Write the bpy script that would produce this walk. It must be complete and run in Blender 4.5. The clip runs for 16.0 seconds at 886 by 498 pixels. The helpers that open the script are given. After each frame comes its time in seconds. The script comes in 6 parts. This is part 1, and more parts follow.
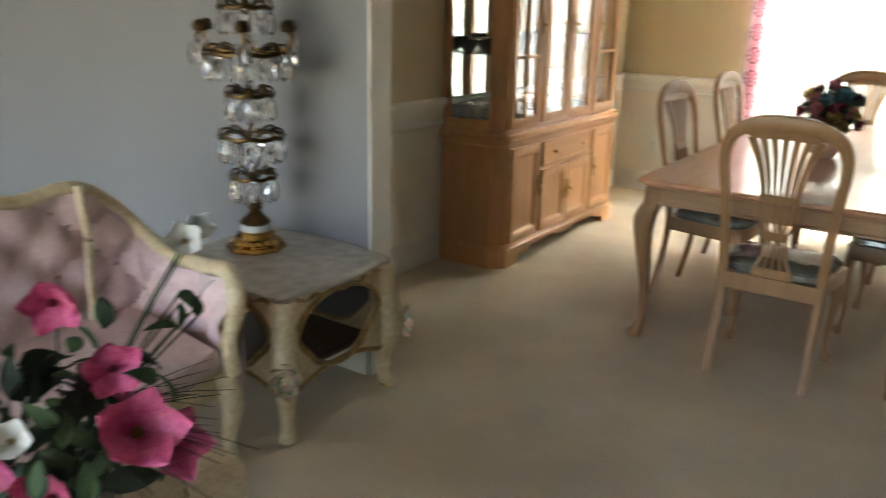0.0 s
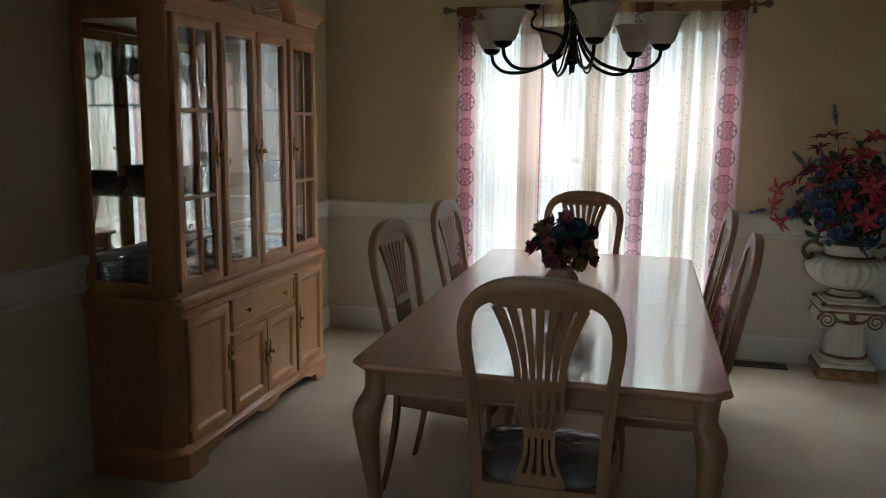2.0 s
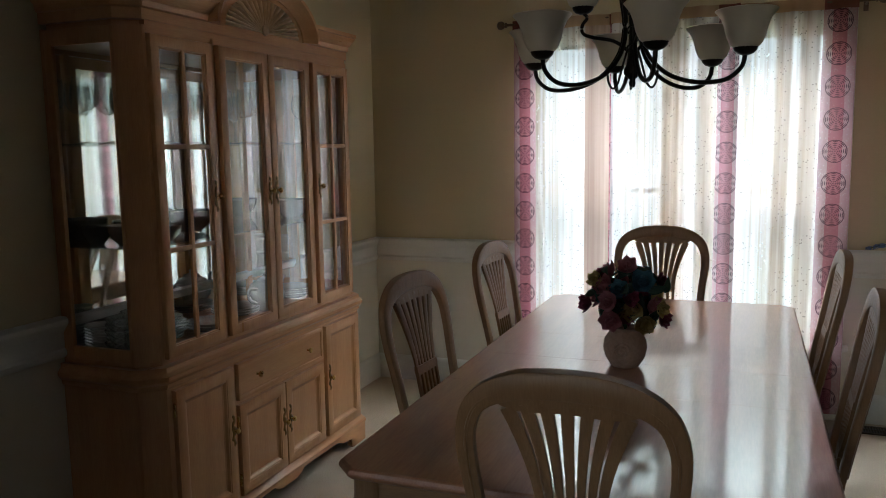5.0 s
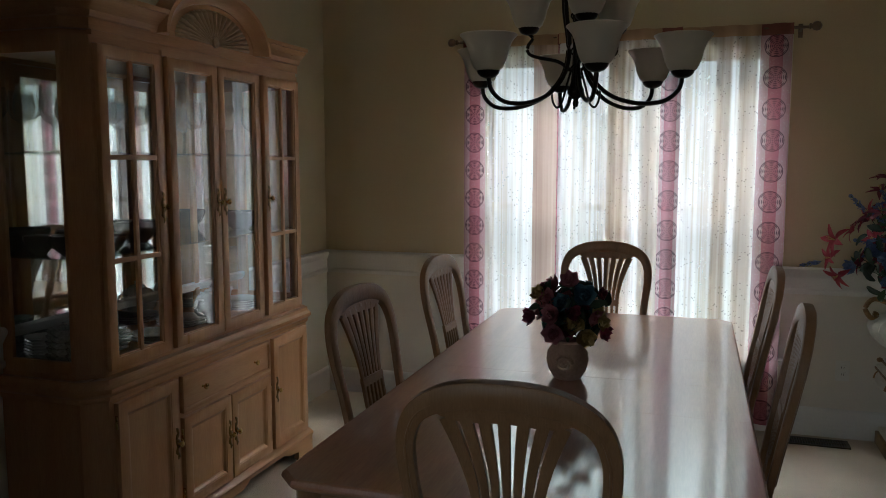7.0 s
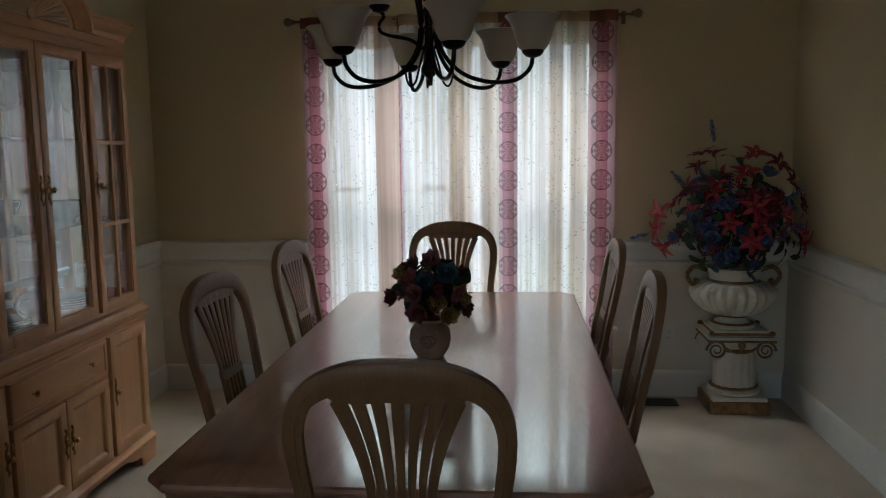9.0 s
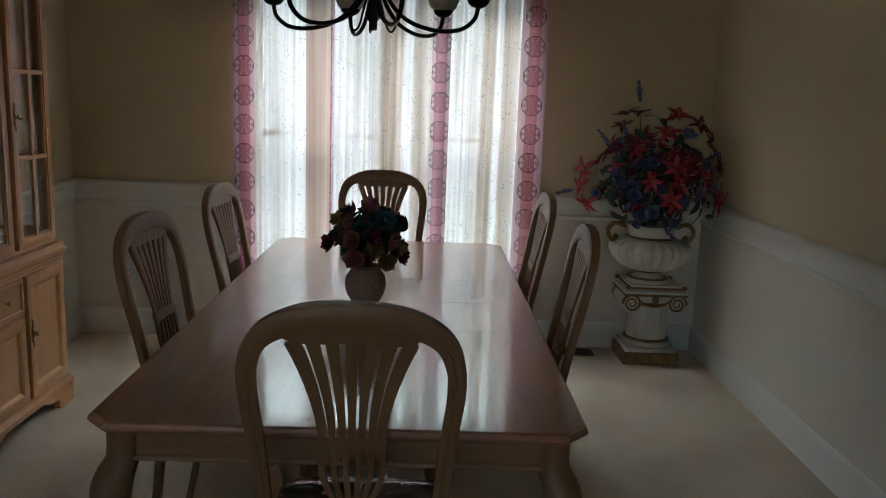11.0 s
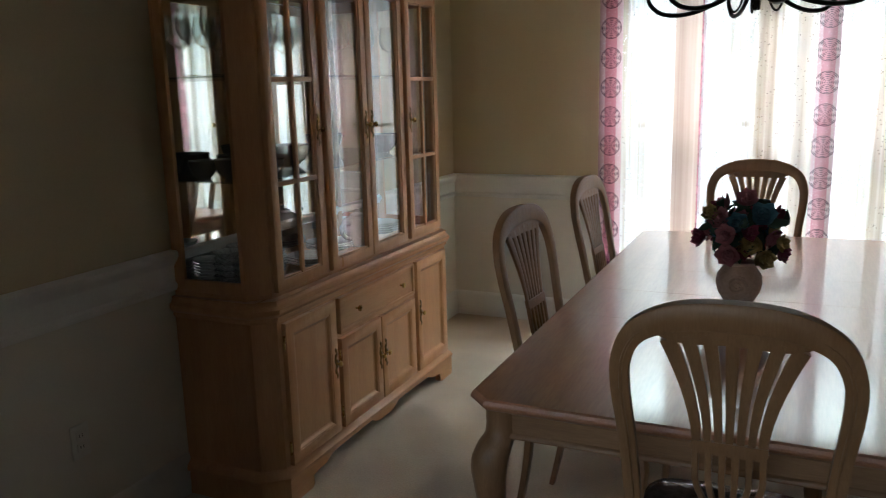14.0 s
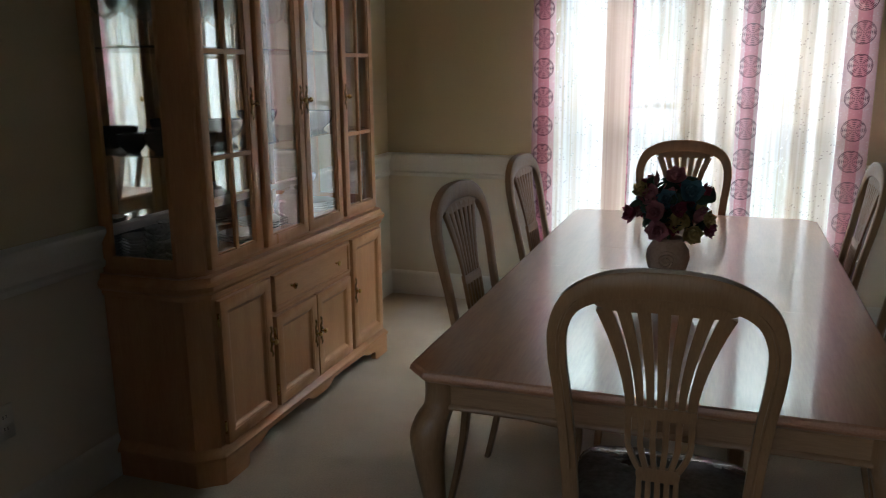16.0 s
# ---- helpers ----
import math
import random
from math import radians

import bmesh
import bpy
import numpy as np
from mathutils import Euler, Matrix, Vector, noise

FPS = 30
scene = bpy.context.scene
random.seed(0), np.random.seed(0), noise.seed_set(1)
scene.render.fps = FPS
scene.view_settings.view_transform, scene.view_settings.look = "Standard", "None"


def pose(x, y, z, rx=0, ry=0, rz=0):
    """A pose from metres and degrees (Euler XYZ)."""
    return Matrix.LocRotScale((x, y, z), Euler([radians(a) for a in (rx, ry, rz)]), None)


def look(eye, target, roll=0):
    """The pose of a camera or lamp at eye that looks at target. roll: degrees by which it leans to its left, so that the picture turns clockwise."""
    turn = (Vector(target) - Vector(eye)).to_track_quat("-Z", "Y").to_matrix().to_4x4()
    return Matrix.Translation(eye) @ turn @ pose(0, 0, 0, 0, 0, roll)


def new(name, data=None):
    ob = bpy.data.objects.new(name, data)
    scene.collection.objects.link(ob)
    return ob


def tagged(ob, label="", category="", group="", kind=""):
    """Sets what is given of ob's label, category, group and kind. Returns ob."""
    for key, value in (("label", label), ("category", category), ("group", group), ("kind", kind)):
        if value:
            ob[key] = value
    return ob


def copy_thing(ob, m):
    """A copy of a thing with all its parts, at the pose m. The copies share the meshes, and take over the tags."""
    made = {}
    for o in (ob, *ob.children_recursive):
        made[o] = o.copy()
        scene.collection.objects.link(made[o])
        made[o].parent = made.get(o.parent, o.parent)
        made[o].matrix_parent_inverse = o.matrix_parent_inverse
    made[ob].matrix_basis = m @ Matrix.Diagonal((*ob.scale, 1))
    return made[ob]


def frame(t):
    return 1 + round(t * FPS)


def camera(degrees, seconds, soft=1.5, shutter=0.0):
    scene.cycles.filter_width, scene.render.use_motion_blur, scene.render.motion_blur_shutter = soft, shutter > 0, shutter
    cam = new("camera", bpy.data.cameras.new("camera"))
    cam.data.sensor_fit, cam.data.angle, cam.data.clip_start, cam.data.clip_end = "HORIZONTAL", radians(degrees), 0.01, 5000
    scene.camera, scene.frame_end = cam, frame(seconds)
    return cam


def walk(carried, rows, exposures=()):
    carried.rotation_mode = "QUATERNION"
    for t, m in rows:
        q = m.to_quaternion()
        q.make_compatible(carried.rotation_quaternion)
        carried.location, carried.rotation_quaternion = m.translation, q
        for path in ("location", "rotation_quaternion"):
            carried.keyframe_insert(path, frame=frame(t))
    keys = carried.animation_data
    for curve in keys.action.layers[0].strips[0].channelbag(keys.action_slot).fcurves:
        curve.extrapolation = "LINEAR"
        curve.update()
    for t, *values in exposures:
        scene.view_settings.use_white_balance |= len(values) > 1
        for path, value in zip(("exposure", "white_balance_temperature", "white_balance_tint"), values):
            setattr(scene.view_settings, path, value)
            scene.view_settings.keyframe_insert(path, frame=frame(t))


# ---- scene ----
cam = camera(58.4, 16.0, soft=0.9, shutter=0.40)
PATH = [
    (0, (2.646, -6.472, 1.483), (1.565, -4.897, 0.892), 1.4),
    (0.3, (2.576, -6.342, 1.456), (1.676, -4.656, 0.867), 1.9),
    (0.5, (2.552, -6.212, 1.467), (1.699, -4.496, 0.894), 1.8),
    (0.6, (2.553, -6.184, 1.477), (1.733, -4.448, 0.918), 1.6),
    (1, (2.527, -5.959, 1.529), (1.752, -4.177, 1.057), 0.3),
    (1.5, (2.355, -5.695, 1.534), (1.758, -3.817, 1.196), 0.7),
    (2, (2.291, -5.471, 1.538), (1.801, -3.558, 1.222), 0.7),
    (2.5, (2.321, -5.211, 1.558), (1.798, -3.304, 1.263), 0.4),
    (3, (2.271, -5.075, 1.553), (1.608, -3.201, 1.331), -0.2),
    (3.5, (2.158, -4.959, 1.555), (1.481, -3.092, 1.32), -0.4),
    (4, (2.21, -4.87, 1.559), (1.515, -3.012, 1.311), -0.9),
    (4.5, (2.308, -4.808, 1.556), (1.583, -2.962, 1.3), -1.1),
    (7, (2.382, -4.842, 1.561), (1.775, -2.949, 1.341), -0.0),
    (7.5, (2.387, -4.829, 1.579), (1.79, -2.936, 1.336), -0.5),
    (8, (2.382, -4.809, 1.58), (1.808, -2.91, 1.328), -0.7),
    (8.5, (2.337, -4.824, 1.563), (1.966, -2.875, 1.312), -0.3),
    (9, (2.253, -4.831, 1.534), (2.075, -2.855, 1.28), -0.7),
    (11.5, (2.138, -4.87, 1.521), (2.189, -2.908, 1.134), 2.3),
    (12, (2.105, -4.849, 1.511), (1.905, -2.898, 1.119), 1.1),
    (12.5, (2.103, -4.857, 1.521), (1.587, -2.967, 1.123), -0.9),
    (13, (2.102, -4.869, 1.528), (1.365, -3.053, 1.128), -1.9),
    (13.5, (2.104, -4.867, 1.531), (1.265, -3.095, 1.136), -1.5),
    (14, (2.118, -4.866, 1.531), (1.307, -3.082, 1.132), -1.5),
    (14.5, (2.129, -4.872, 1.53), (1.473, -3.028, 1.122), -1.6),
    (15, (2.12, -4.872, 1.516), (1.533, -3.005, 1.106), -1.4),
    (15.5, (2.104, -4.872, 1.498), (1.519, -3.005, 1.082), -0.6),
    (16, (2.106, -4.886, 1.509), (1.457, -3.047, 1.065), -0.5),
]
EXPOSURES = [(0, 4.25, 6900, 6), (0.5, 3.65, 6800, 6), (1.0, 3.10, 6100, 6), (1.5, 2.70, 5900, 6), (2.0, 2.20, 5950, 8), (3.0, 2.00, 5950, 9), (4.0, 2.15, 5950, 9), (4.5, 2.20, 5950, 9),
             (7.0, 1.80, 5950, 9), (8.0, 1.95, 5950, 9), (8.5, 1.85, 5950, 9), (9.0, 1.55, 5950, 9), (11.5, 1.80, 5950, 9), (12.3, 1.85, 5950, 9), (13.0, 2.15, 5950, 9), (14.0, 2.52, 5950, 9), (15.0, 2.20, 5950, 9), (16.0, 2.20, 5950, 9)]
walk(cam, [(t, look(eye, target, roll)) for t, eye, target, roll in PATH], EXPOSURES)
WIN_W, SKY_W, LIV_W = 0.45, 14.0, 0.65

# ---- world and light ----
world = bpy.data.worlds.new("sky")
scene.world = world
world.use_nodes = True
wn = world.node_tree.nodes
sky = wn.new("ShaderNodeTexSky")
sky.sky_type = "NISHITA"
sky.sun_disc = False
sky.sun_elevation, sky.sun_rotation = radians(50), radians(150)
world.node_tree.links.new(sky.outputs[0], wn["Background"].inputs[0])
wn["Background"].inputs[1].default_value = 0.10


def lamp(name, kind, power, color, m, size=(1, 1), angle=0.2):
    data = bpy.data.lights.new(name, kind)
    data.energy, data.color = power, color
    if kind == "AREA":
        data.shape, data.size, data.size_y = "RECTANGLE", size[0], size[1]
    if kind == "SUN":
        data.angle = angle
    ob = new(name, data)
    ob.matrix_world = m
    return ob


# overcast sun from behind the house, daylight in the two window openings
lamp("sun", "SUN", 1.0, (1.0, 0.96, 0.9), look((0, 0, 30), (-8, 12, 0)), angle=radians(12))
lamp("daylight_living", "AREA", LIV_W, (0.94, 0.965, 1.0), look((0.2, -10.28, 1.45), (0.7, -4, 1.3)), (4.5, 1.7))


# ---- materials ----
def mat(name, dark, light, rough=0.6, big=1.5, fine=40.0, bump=0.15, metal=0.0, stretch=(1, 1, 1), world_space=False, gloss_var=0.12, fine_mix=0.45, coat=0.0, lo=0.36, hi=0.64):
    """Two scales of colour noise with fine relief."""
    m = bpy.data.materials.new(name)
    m.use_nodes = True
    nt = m.node_tree
    b = nt.nodes["Principled BSDF"]
    if world_space:
        co = nt.nodes.new("ShaderNodeNewGeometry").outputs["Position"]
    else:
        co = nt.nodes.new("ShaderNodeTexCoord").outputs["Object"]
    mp = nt.nodes.new("ShaderNodeMapping")
    mp.inputs["Scale"].default_value = stretch
    nt.links.new(co, mp.inputs["Vector"])
    n1, n2 = nt.nodes.new("ShaderNodeTexNoise"), nt.nodes.new("ShaderNodeTexNoise")
    n1.inputs["Scale"].default_value, n1.inputs["Detail"].default_value = big, 4
    n2.inputs["Scale"].default_value, n2.inputs["Detail"].default_value = fine, 6
    mixv = nt.nodes.new("ShaderNodeMix")
    mixv.data_type = "FLOAT"
    mixv.inputs[0].default_value = fine_mix
    ramp = nt.nodes.new("ShaderNodeValToRGB")
    ramp.color_ramp.elements[0].position, ramp.color_ramp.elements[1].position = lo, hi
    ramp.color_ramp.elements[0].color, ramp.color_ramp.elements[1].color = (*dark, 1), (*light, 1)
    for n in (n1, n2):
        nt.links.new(mp.outputs[0], n.inputs["Vector"])
    nt.links.new(n1.outputs[0], mixv.inputs[2])
    nt.links.new(n2.outputs[0], mixv.inputs[3])
    nt.links.new(mixv.outputs[0], ramp.inputs[0])
    nt.links.new(ramp.outputs[0], b.inputs["Base Color"])
    mr = nt.nodes.new("ShaderNodeMapRange")
    mr.inputs["To Min"].default_value, mr.inputs["To Max"].default_value = max(0.02, rough - gloss_var), min(1, rough + gloss_var)
    nt.links.new(n1.outputs[0], mr.inputs["Value"])
    nt.links.new(mr.outputs[0], b.inputs["Roughness"])
    b.inputs["Metallic"].default_value = metal
    b.inputs["Coat Weight"].default_value = coat
    b.inputs["Coat Roughness"].default_value = 0.07
    if bump:
        bp = nt.nodes.new("ShaderNodeBump")
        bp.inputs["Strength"].default_value, bp.inputs["Distance"].default_value = bump, 0.004
        nt.links.new(n2.outputs[0], bp.inputs["Height"])
        nt.links.new(bp.outputs[0], b.inputs["Normal"])
    return m


def glass(name, tint=(0.95, 1, 0.98), rough=0.0, ior=1.45):
    m = bpy.data.materials.new(name)
    m.use_nodes = True
    b = m.node_tree.nodes["Principled BSDF"]
    b.inputs["Base Color"].default_value = (*tint, 1)
    b.inputs["Roughness"].default_value = rough
    b.inputs["Transmission Weight"].default_value = 1
    b.inputs["IOR"].default_value = ior
    return m


M_CARPET = mat("carpet", (0.51, 0.42, 0.315), (0.69, 0.585, 0.455), 0.95, 1.7, 150, 1.0, world_space=True, fine_mix=0.40, lo=0.38, hi=0.62)
M_TAN = mat("tan_paint", (0.56, 0.46, 0.295), (0.60, 0.50, 0.322), 0.75, 1.2, 120, 0.12, world_space=True)
M_CREAM = mat("cream_paint", (0.68, 0.63, 0.535), (0.72, 0.67, 0.575), 0.6, 1.2, 120, 0.10, world_space=True)
M_TRIM = mat("white_trim_paint", (0.70, 0.68, 0.63), (0.76, 0.74, 0.69), 0.4, 2, 90, 0.05, world_space=True)
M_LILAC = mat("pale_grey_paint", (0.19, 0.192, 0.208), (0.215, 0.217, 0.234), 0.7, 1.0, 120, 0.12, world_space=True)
M_CEIL = mat("ceiling_paint", (0.80, 0.79, 0.76), (0.84, 0.83, 0.80), 0.9, 1.5, 70, 0.4, world_space=True)
M_OAK = mat("pickled_oak", (0.56, 0.272, 0.116), (0.66, 0.352, 0.162), 0.33, 2.2, 26, 0.08, stretch=(9, 9, 0.8))
M_OAKH = mat("pickled_oak_across", (0.56, 0.272, 0.116), (0.66, 0.352, 0.162), 0.33, 2.2, 26, 0.08, stretch=(9, 0.8, 9))
M_TOP = mat("polished_table_top", (0.37, 0.155, 0.078), (0.49, 0.230, 0.120), 0.36, 2.0, 22, 0.05, stretch=(9, 0.8, 9), gloss_var=0.03, coat=0.85)
M_TOP.node_tree.nodes["Principled BSDF"].inputs["Coat IOR"].default_value = 2.0
M_TOP.node_tree.nodes["Principled BSDF"].inputs["Coat Roughness"].default_value = 0.10
M_LEG = mat("whitewashed_oak", (0.245, 0.128, 0.057), (0.315, 0.174, 0.083), 0.40, 2.4, 30, 0.16, stretch=(9, 9, 0.9))
M_LEG.node_tree.nodes["Principled BSDF"].inputs["Specular IOR Level"].default_value = 0.45
M_BRONZE = mat("dark_bronze", (0.012, 0.010, 0.009), (0.03, 0.024, 0.02), 0.4, 6, 60, 0.08, metal=0.8)
M_GLASS = glass("clear_glass")

# ---- mesh helpers ----


def part(name, bm, material, parent=None, label="", smooth=True):
    me = bpy.data.meshes.new(name)
    bmesh.ops.recalc_face_normals(bm, faces=bm.faces)
    bm.to_mesh(me)
    bm.free()
    for one in material if isinstance(material, (list, tuple)) else [material]:
        me.materials.append(one)
    if smooth:
        me.shade_smooth()
        me.set_sharp_from_angle(angle=radians(38))
    ob = new(name, me)
    if parent:
        ob.parent = parent
    if label:
        ob["label"] = label
    return ob


def thing(name, at, label, category, group="", rz=0.0):
    ob = new(name)
    ob.empty_display_size = 0.1
    ob.matrix_world = pose(*at, 0, 0, rz)
    return tagged(ob, label, category, group)


def box(bm, x0, y0, z0, x1, y1, z1, bevel=0.0, slot=0):
    vs = [bm.verts.new((x, y, z)) for x in (x0, x1) for y in (y0, y1) for z in (z0, z1)]
    fs = [bm.faces.new([vs[i] for i in q]) for q in ((0, 1, 3, 2), (4, 6, 7, 5), (0, 4, 5, 1), (2, 3, 7, 6), (0, 2, 6, 4), (1, 5, 7, 3))]
    for f in fs:
        f.material_index = slot
    if bevel:
        es = list({e for f in fs for e in f.edges})
        bmesh.ops.bevel(bm, geom=es, offset=bevel, segments=2, profile=0.6, affect="EDGES")
    return bm


def pane_box(bm, x0, y0, z0, x1, y1, z1, drop):
    """A thin pane with its back face left open, so that one sheet of glass is passed once."""
    box(bm, x0, y0, z0, x1, y1, z1)
    axis = 0 if drop == "x" else 1
    far = max(v.co[axis] for v in bm.verts)
    bm.faces.ensure_lookup_table()
    gone = [f for f in bm.faces if all(abs(v.co[axis] - far) < 1e-6 for v in f.verts)]
    bmesh.ops.delete(bm, geom=gone, context="FACES_ONLY")
    return bm


def boxes(*rows, bevel=0.0):
    bm = bmesh.new()
    for r in rows:
        box(bm, *r, bevel=bevel)
    return bm


def loft(bm, rings, cap=True, closed=False, slot=0):
    """Skin between rings of equally many points."""
    vr = [[bm.verts.new(p) for p in r] for r in rings]
    n = len(vr[0])
    pairs = list(zip(vr, vr[1:])) + ([(vr[-1], vr[0])] if closed else [])
    for a, b in pairs:
        for i in range(n):
            f = bm.faces.new((a[i], a[(i + 1) % n], b[(i + 1) % n], b[i]))
            f.material_index = slot
    if cap and not closed:
        bm.faces.new(vr[0][::-1]).material_index = slot
        bm.faces.new(vr[-1]).material_index = slot
    return bm


def lathe(bm, profile, seg=24, at=(0, 0, 0), flute=0.0, flutes=0, slot=0):
    rings = []
    for r, z in profile:
        ring = []
        for i in range(seg):
            a = 2 * math.pi * i / seg
            rr = max(r, 0.0005) * (1 + (flute * math.cos(flutes * a) if flutes else 0))
            ring.append((at[0] + rr * math.cos(a), at[1] + rr * math.sin(a), at[2] + z))
        rings.append(ring)
    return loft(bm, rings, slot=slot)


def spline(pts, n=6):
    """Points of a smooth curve through pts."""
    out = []
    P = [Vector(p) for p in pts]
    for i in range(len(P) - 1):
        a, b, c, d = P[max(i - 1, 0)], P[i], P[i + 1], P[min(i + 2, len(P) - 1)]
        for k in range(n):
            t = k / n
            out.append(0.5 * (2 * b + (c - a) * t + (2 * a - 5 * b + 4 * c - d) * t * t + (3 * b - a - 3 * c + d) * t ** 3))
    out.append(P[-1])
    return out


def tube(bm, pts, radius, seg=8, flat=1.0, up=(0, 0, 1), square=False, closed=False, slot=0):
    """A bar along pts; radius one number or one for each point; flat: its height over its width."""
    pts = [Vector(p) for p in pts]
    rad = radius if isinstance(radius, (list, tuple)) else [radius] * len(pts)
    rings, u = [], Vector(up)
    for i, p in enumerate(pts):
        a = pts[i - 1] if (i or closed) else p
        b = pts[(i + 1) % len(pts)] if (i < len(pts) - 1 or closed) else p
        d = (b - a).normalized()
        side = d.cross(u)
        if side.length < 1e-3:
            side = d.cross(Vector((1, 0.01, 0)))
        side.normalize()
        top = side.cross(d).normalized()
        if square:
            corners = [(1, 0.8), (0.8, 1), (-0.8, 1), (-1, 0.8), (-1, -0.8), (-0.8, -1), (0.8, -1), (1, -0.8)]
            ring = [p + side * rad[i] * c + top * rad[i] * flat * s for c, s in corners]
        else:
            ring = [p + side * rad[i] * math.cos(2 * math.pi * k / seg) + top * rad[i] * flat * math.sin(2 * math.pi * k / seg) for k in range(seg)]
        rings.append(ring)
    return loft(bm, rings, closed=closed, slot=slot)


def moulding(bm, path, profile, closed=False, slot=0):
    """Sweep a profile of (outwards, z) along a plan path with mitred corners; outwards is to the path's right."""
    P = [Vector(p) for p in path]
    n = len(P)
    rings = []
    for i, p in enumerate(P):
        d1 = (p - P[i - 1]).normalized() if (i or closed) else None
        d2 = (P[(i + 1) % n] - p).normalized() if (i < n - 1 or closed) else None
        d1, d2 = d1 or d2, d2 or d1
        n1, n2 = Vector((d1.y, -d1.x)), Vector((d2.y, -d2.x))
        m = (n1 + n2) / max(0.2, 1 + n1.dot(n2))
        rings.append([(p.x + m.x * o, p.y + m.y * o, z) for o, z in profile])
    return loft(bm, rings, closed=closed, slot=slot)


def prism(bm, outline, z0, z1, bevel=0.0, slot=0):
    loft(bm, [[(x, y, z0) for x, y in outline], [(x, y, z1) for x, y in outline]], slot=slot)
    return bm


def placed(ob, m):
    ob.matrix_world = m
    return ob


def structure(name, bm, material, label, category="", smooth=False):
    return tagged(part(name, bm, material, None, "", smooth), label, category or name.split("_")[0], "", "structure")


# ---- the shell: dining room, opening, front room ----
RX, CEIL, DIV, OPEN_X = 3.88, 2.74, -4.165, 0.72
WX0, WX1, WZ0, WZ1 = 1.08, 2.77, 0.42, 2.20

structure("floor", boxes((-3.2, -10.3, -0.12, 6.2, 0.2, 0.0)), M_CARPET, "worn beige wall-to-wall carpet with tracks in the pile", "carpet floor")
structure("ceiling", boxes((-3.2, -10.3, CEIL, 6.2, 0.2, CEIL + 0.1)), M_CEIL, "flat off-white plaster ceiling", "ceiling")
SPLIT = 0.90


def two_tone(name, plan, label, hole=None, low=0):
    """A wall over a plan rectangle, cream below the rail and tan above, with an optional hole."""
    x0, y0, x1, y1 = plan
    bm = bmesh.new()
    if hole:
        hx0, hx1, hz0, hz1 = hole
        for a, b in ((x0, hx0), (hx1, x1)):
            box(bm, a, y0, 0, b, y1, SPLIT, slot=1)
            box(bm, a, y0, SPLIT, b, y1, CEIL)
        box(bm, hx0, y0, 0, hx1, y1, hz0, slot=1)
        box(bm, hx0, y0, hz1, hx1, y1, CEIL)
    else:
        box(bm, x0, y0, 0, x1, y1, SPLIT, slot=1)
        box(bm, x0, y0, SPLIT, x1, y1, CEIL)
    return structure(name, bm, [M_TAN, M_CREAM], label, "wall")


two_tone("wall_north", (-0.15, 0, RX + 0.15, 0.15), "tan wall with cream wainscot around the window", (WX0, WX1, WZ0, WZ1))
two_tone("wall_west", (-0.15, DIV + 0.12, 0, 0), "tan painted wall with cream wainscot behind the china cabinet")
two_tone("wall_east", (RX, DIV + 0.12, RX + 0.15, 0), "tan painted wall with cream wainscot beside the urn")
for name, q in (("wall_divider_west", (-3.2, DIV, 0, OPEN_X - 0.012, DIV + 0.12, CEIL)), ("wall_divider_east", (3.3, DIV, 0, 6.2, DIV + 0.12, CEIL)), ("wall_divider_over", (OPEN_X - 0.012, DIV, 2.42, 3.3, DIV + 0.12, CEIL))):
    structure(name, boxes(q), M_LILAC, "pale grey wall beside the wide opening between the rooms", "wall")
structure("opening_jamb", boxes((OPEN_X - 0.012, DIV - 0.003, 0, OPEN_X, DIV + 0.123, 2.42), bevel=0.004), M_TRIM, "off-white painted jamb lining of the wide opening", "jamb")
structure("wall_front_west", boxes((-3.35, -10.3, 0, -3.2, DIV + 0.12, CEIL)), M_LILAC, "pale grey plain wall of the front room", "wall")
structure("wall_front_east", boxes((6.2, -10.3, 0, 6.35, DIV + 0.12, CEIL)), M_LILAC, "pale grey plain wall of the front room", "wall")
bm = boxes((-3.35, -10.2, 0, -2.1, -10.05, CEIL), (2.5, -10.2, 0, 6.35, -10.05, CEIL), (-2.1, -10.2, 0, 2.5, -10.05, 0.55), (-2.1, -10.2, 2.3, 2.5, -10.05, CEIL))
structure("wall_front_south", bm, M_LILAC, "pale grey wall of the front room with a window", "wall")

BASE_P = [(0, 0), (0.016, 0), (0.016, 0.115), (0.012, 0.128), (0.012, 0.140), (0.006, 0.158), (0, 0.165)]
RAIL_P = [(0, 0.815), (0.012, 0.815), (0.018, 0.825), (0.018, 0.838), (0.010, 0.848), (0.010, 0.905), (0.016, 0.915), (0.030, 0.935), (0.036, 0.945), (0.036, 0.958), (0.026, 0.966), (0, 0.968)]
room_loop = [(0.0, DIV + 0.12), (0.0, 0.0), (RX, 0.0), (RX, DIV + 0.12)]
structure("baseboard", moulding(bmesh.new(), room_loop, BASE_P), M_TRIM, "white painted moulded baseboard along the dining walls", "baseboard", True)
bm = moulding(bmesh.new(), [(0.0, DIV + 0.12), (0.0, 0.0), (WX0 - 0.086, 0.0)], RAIL_P)
moulding(bm, [(WX1 + 0.086, 0.0), (RX, 0.0), (RX, DIV + 0.12)], RAIL_P)
structure("chair_rail", bm, M_TRIM, "white painted moulded chair rail along the dining walls", "chair rail", True)
structure("baseboard_front", moulding(bmesh.new(), [(-3.2, DIV), (OPEN_X - 0.02, DIV)], BASE_P), M_TRIM, "white painted moulded baseboard of the front room", "baseboard", True)

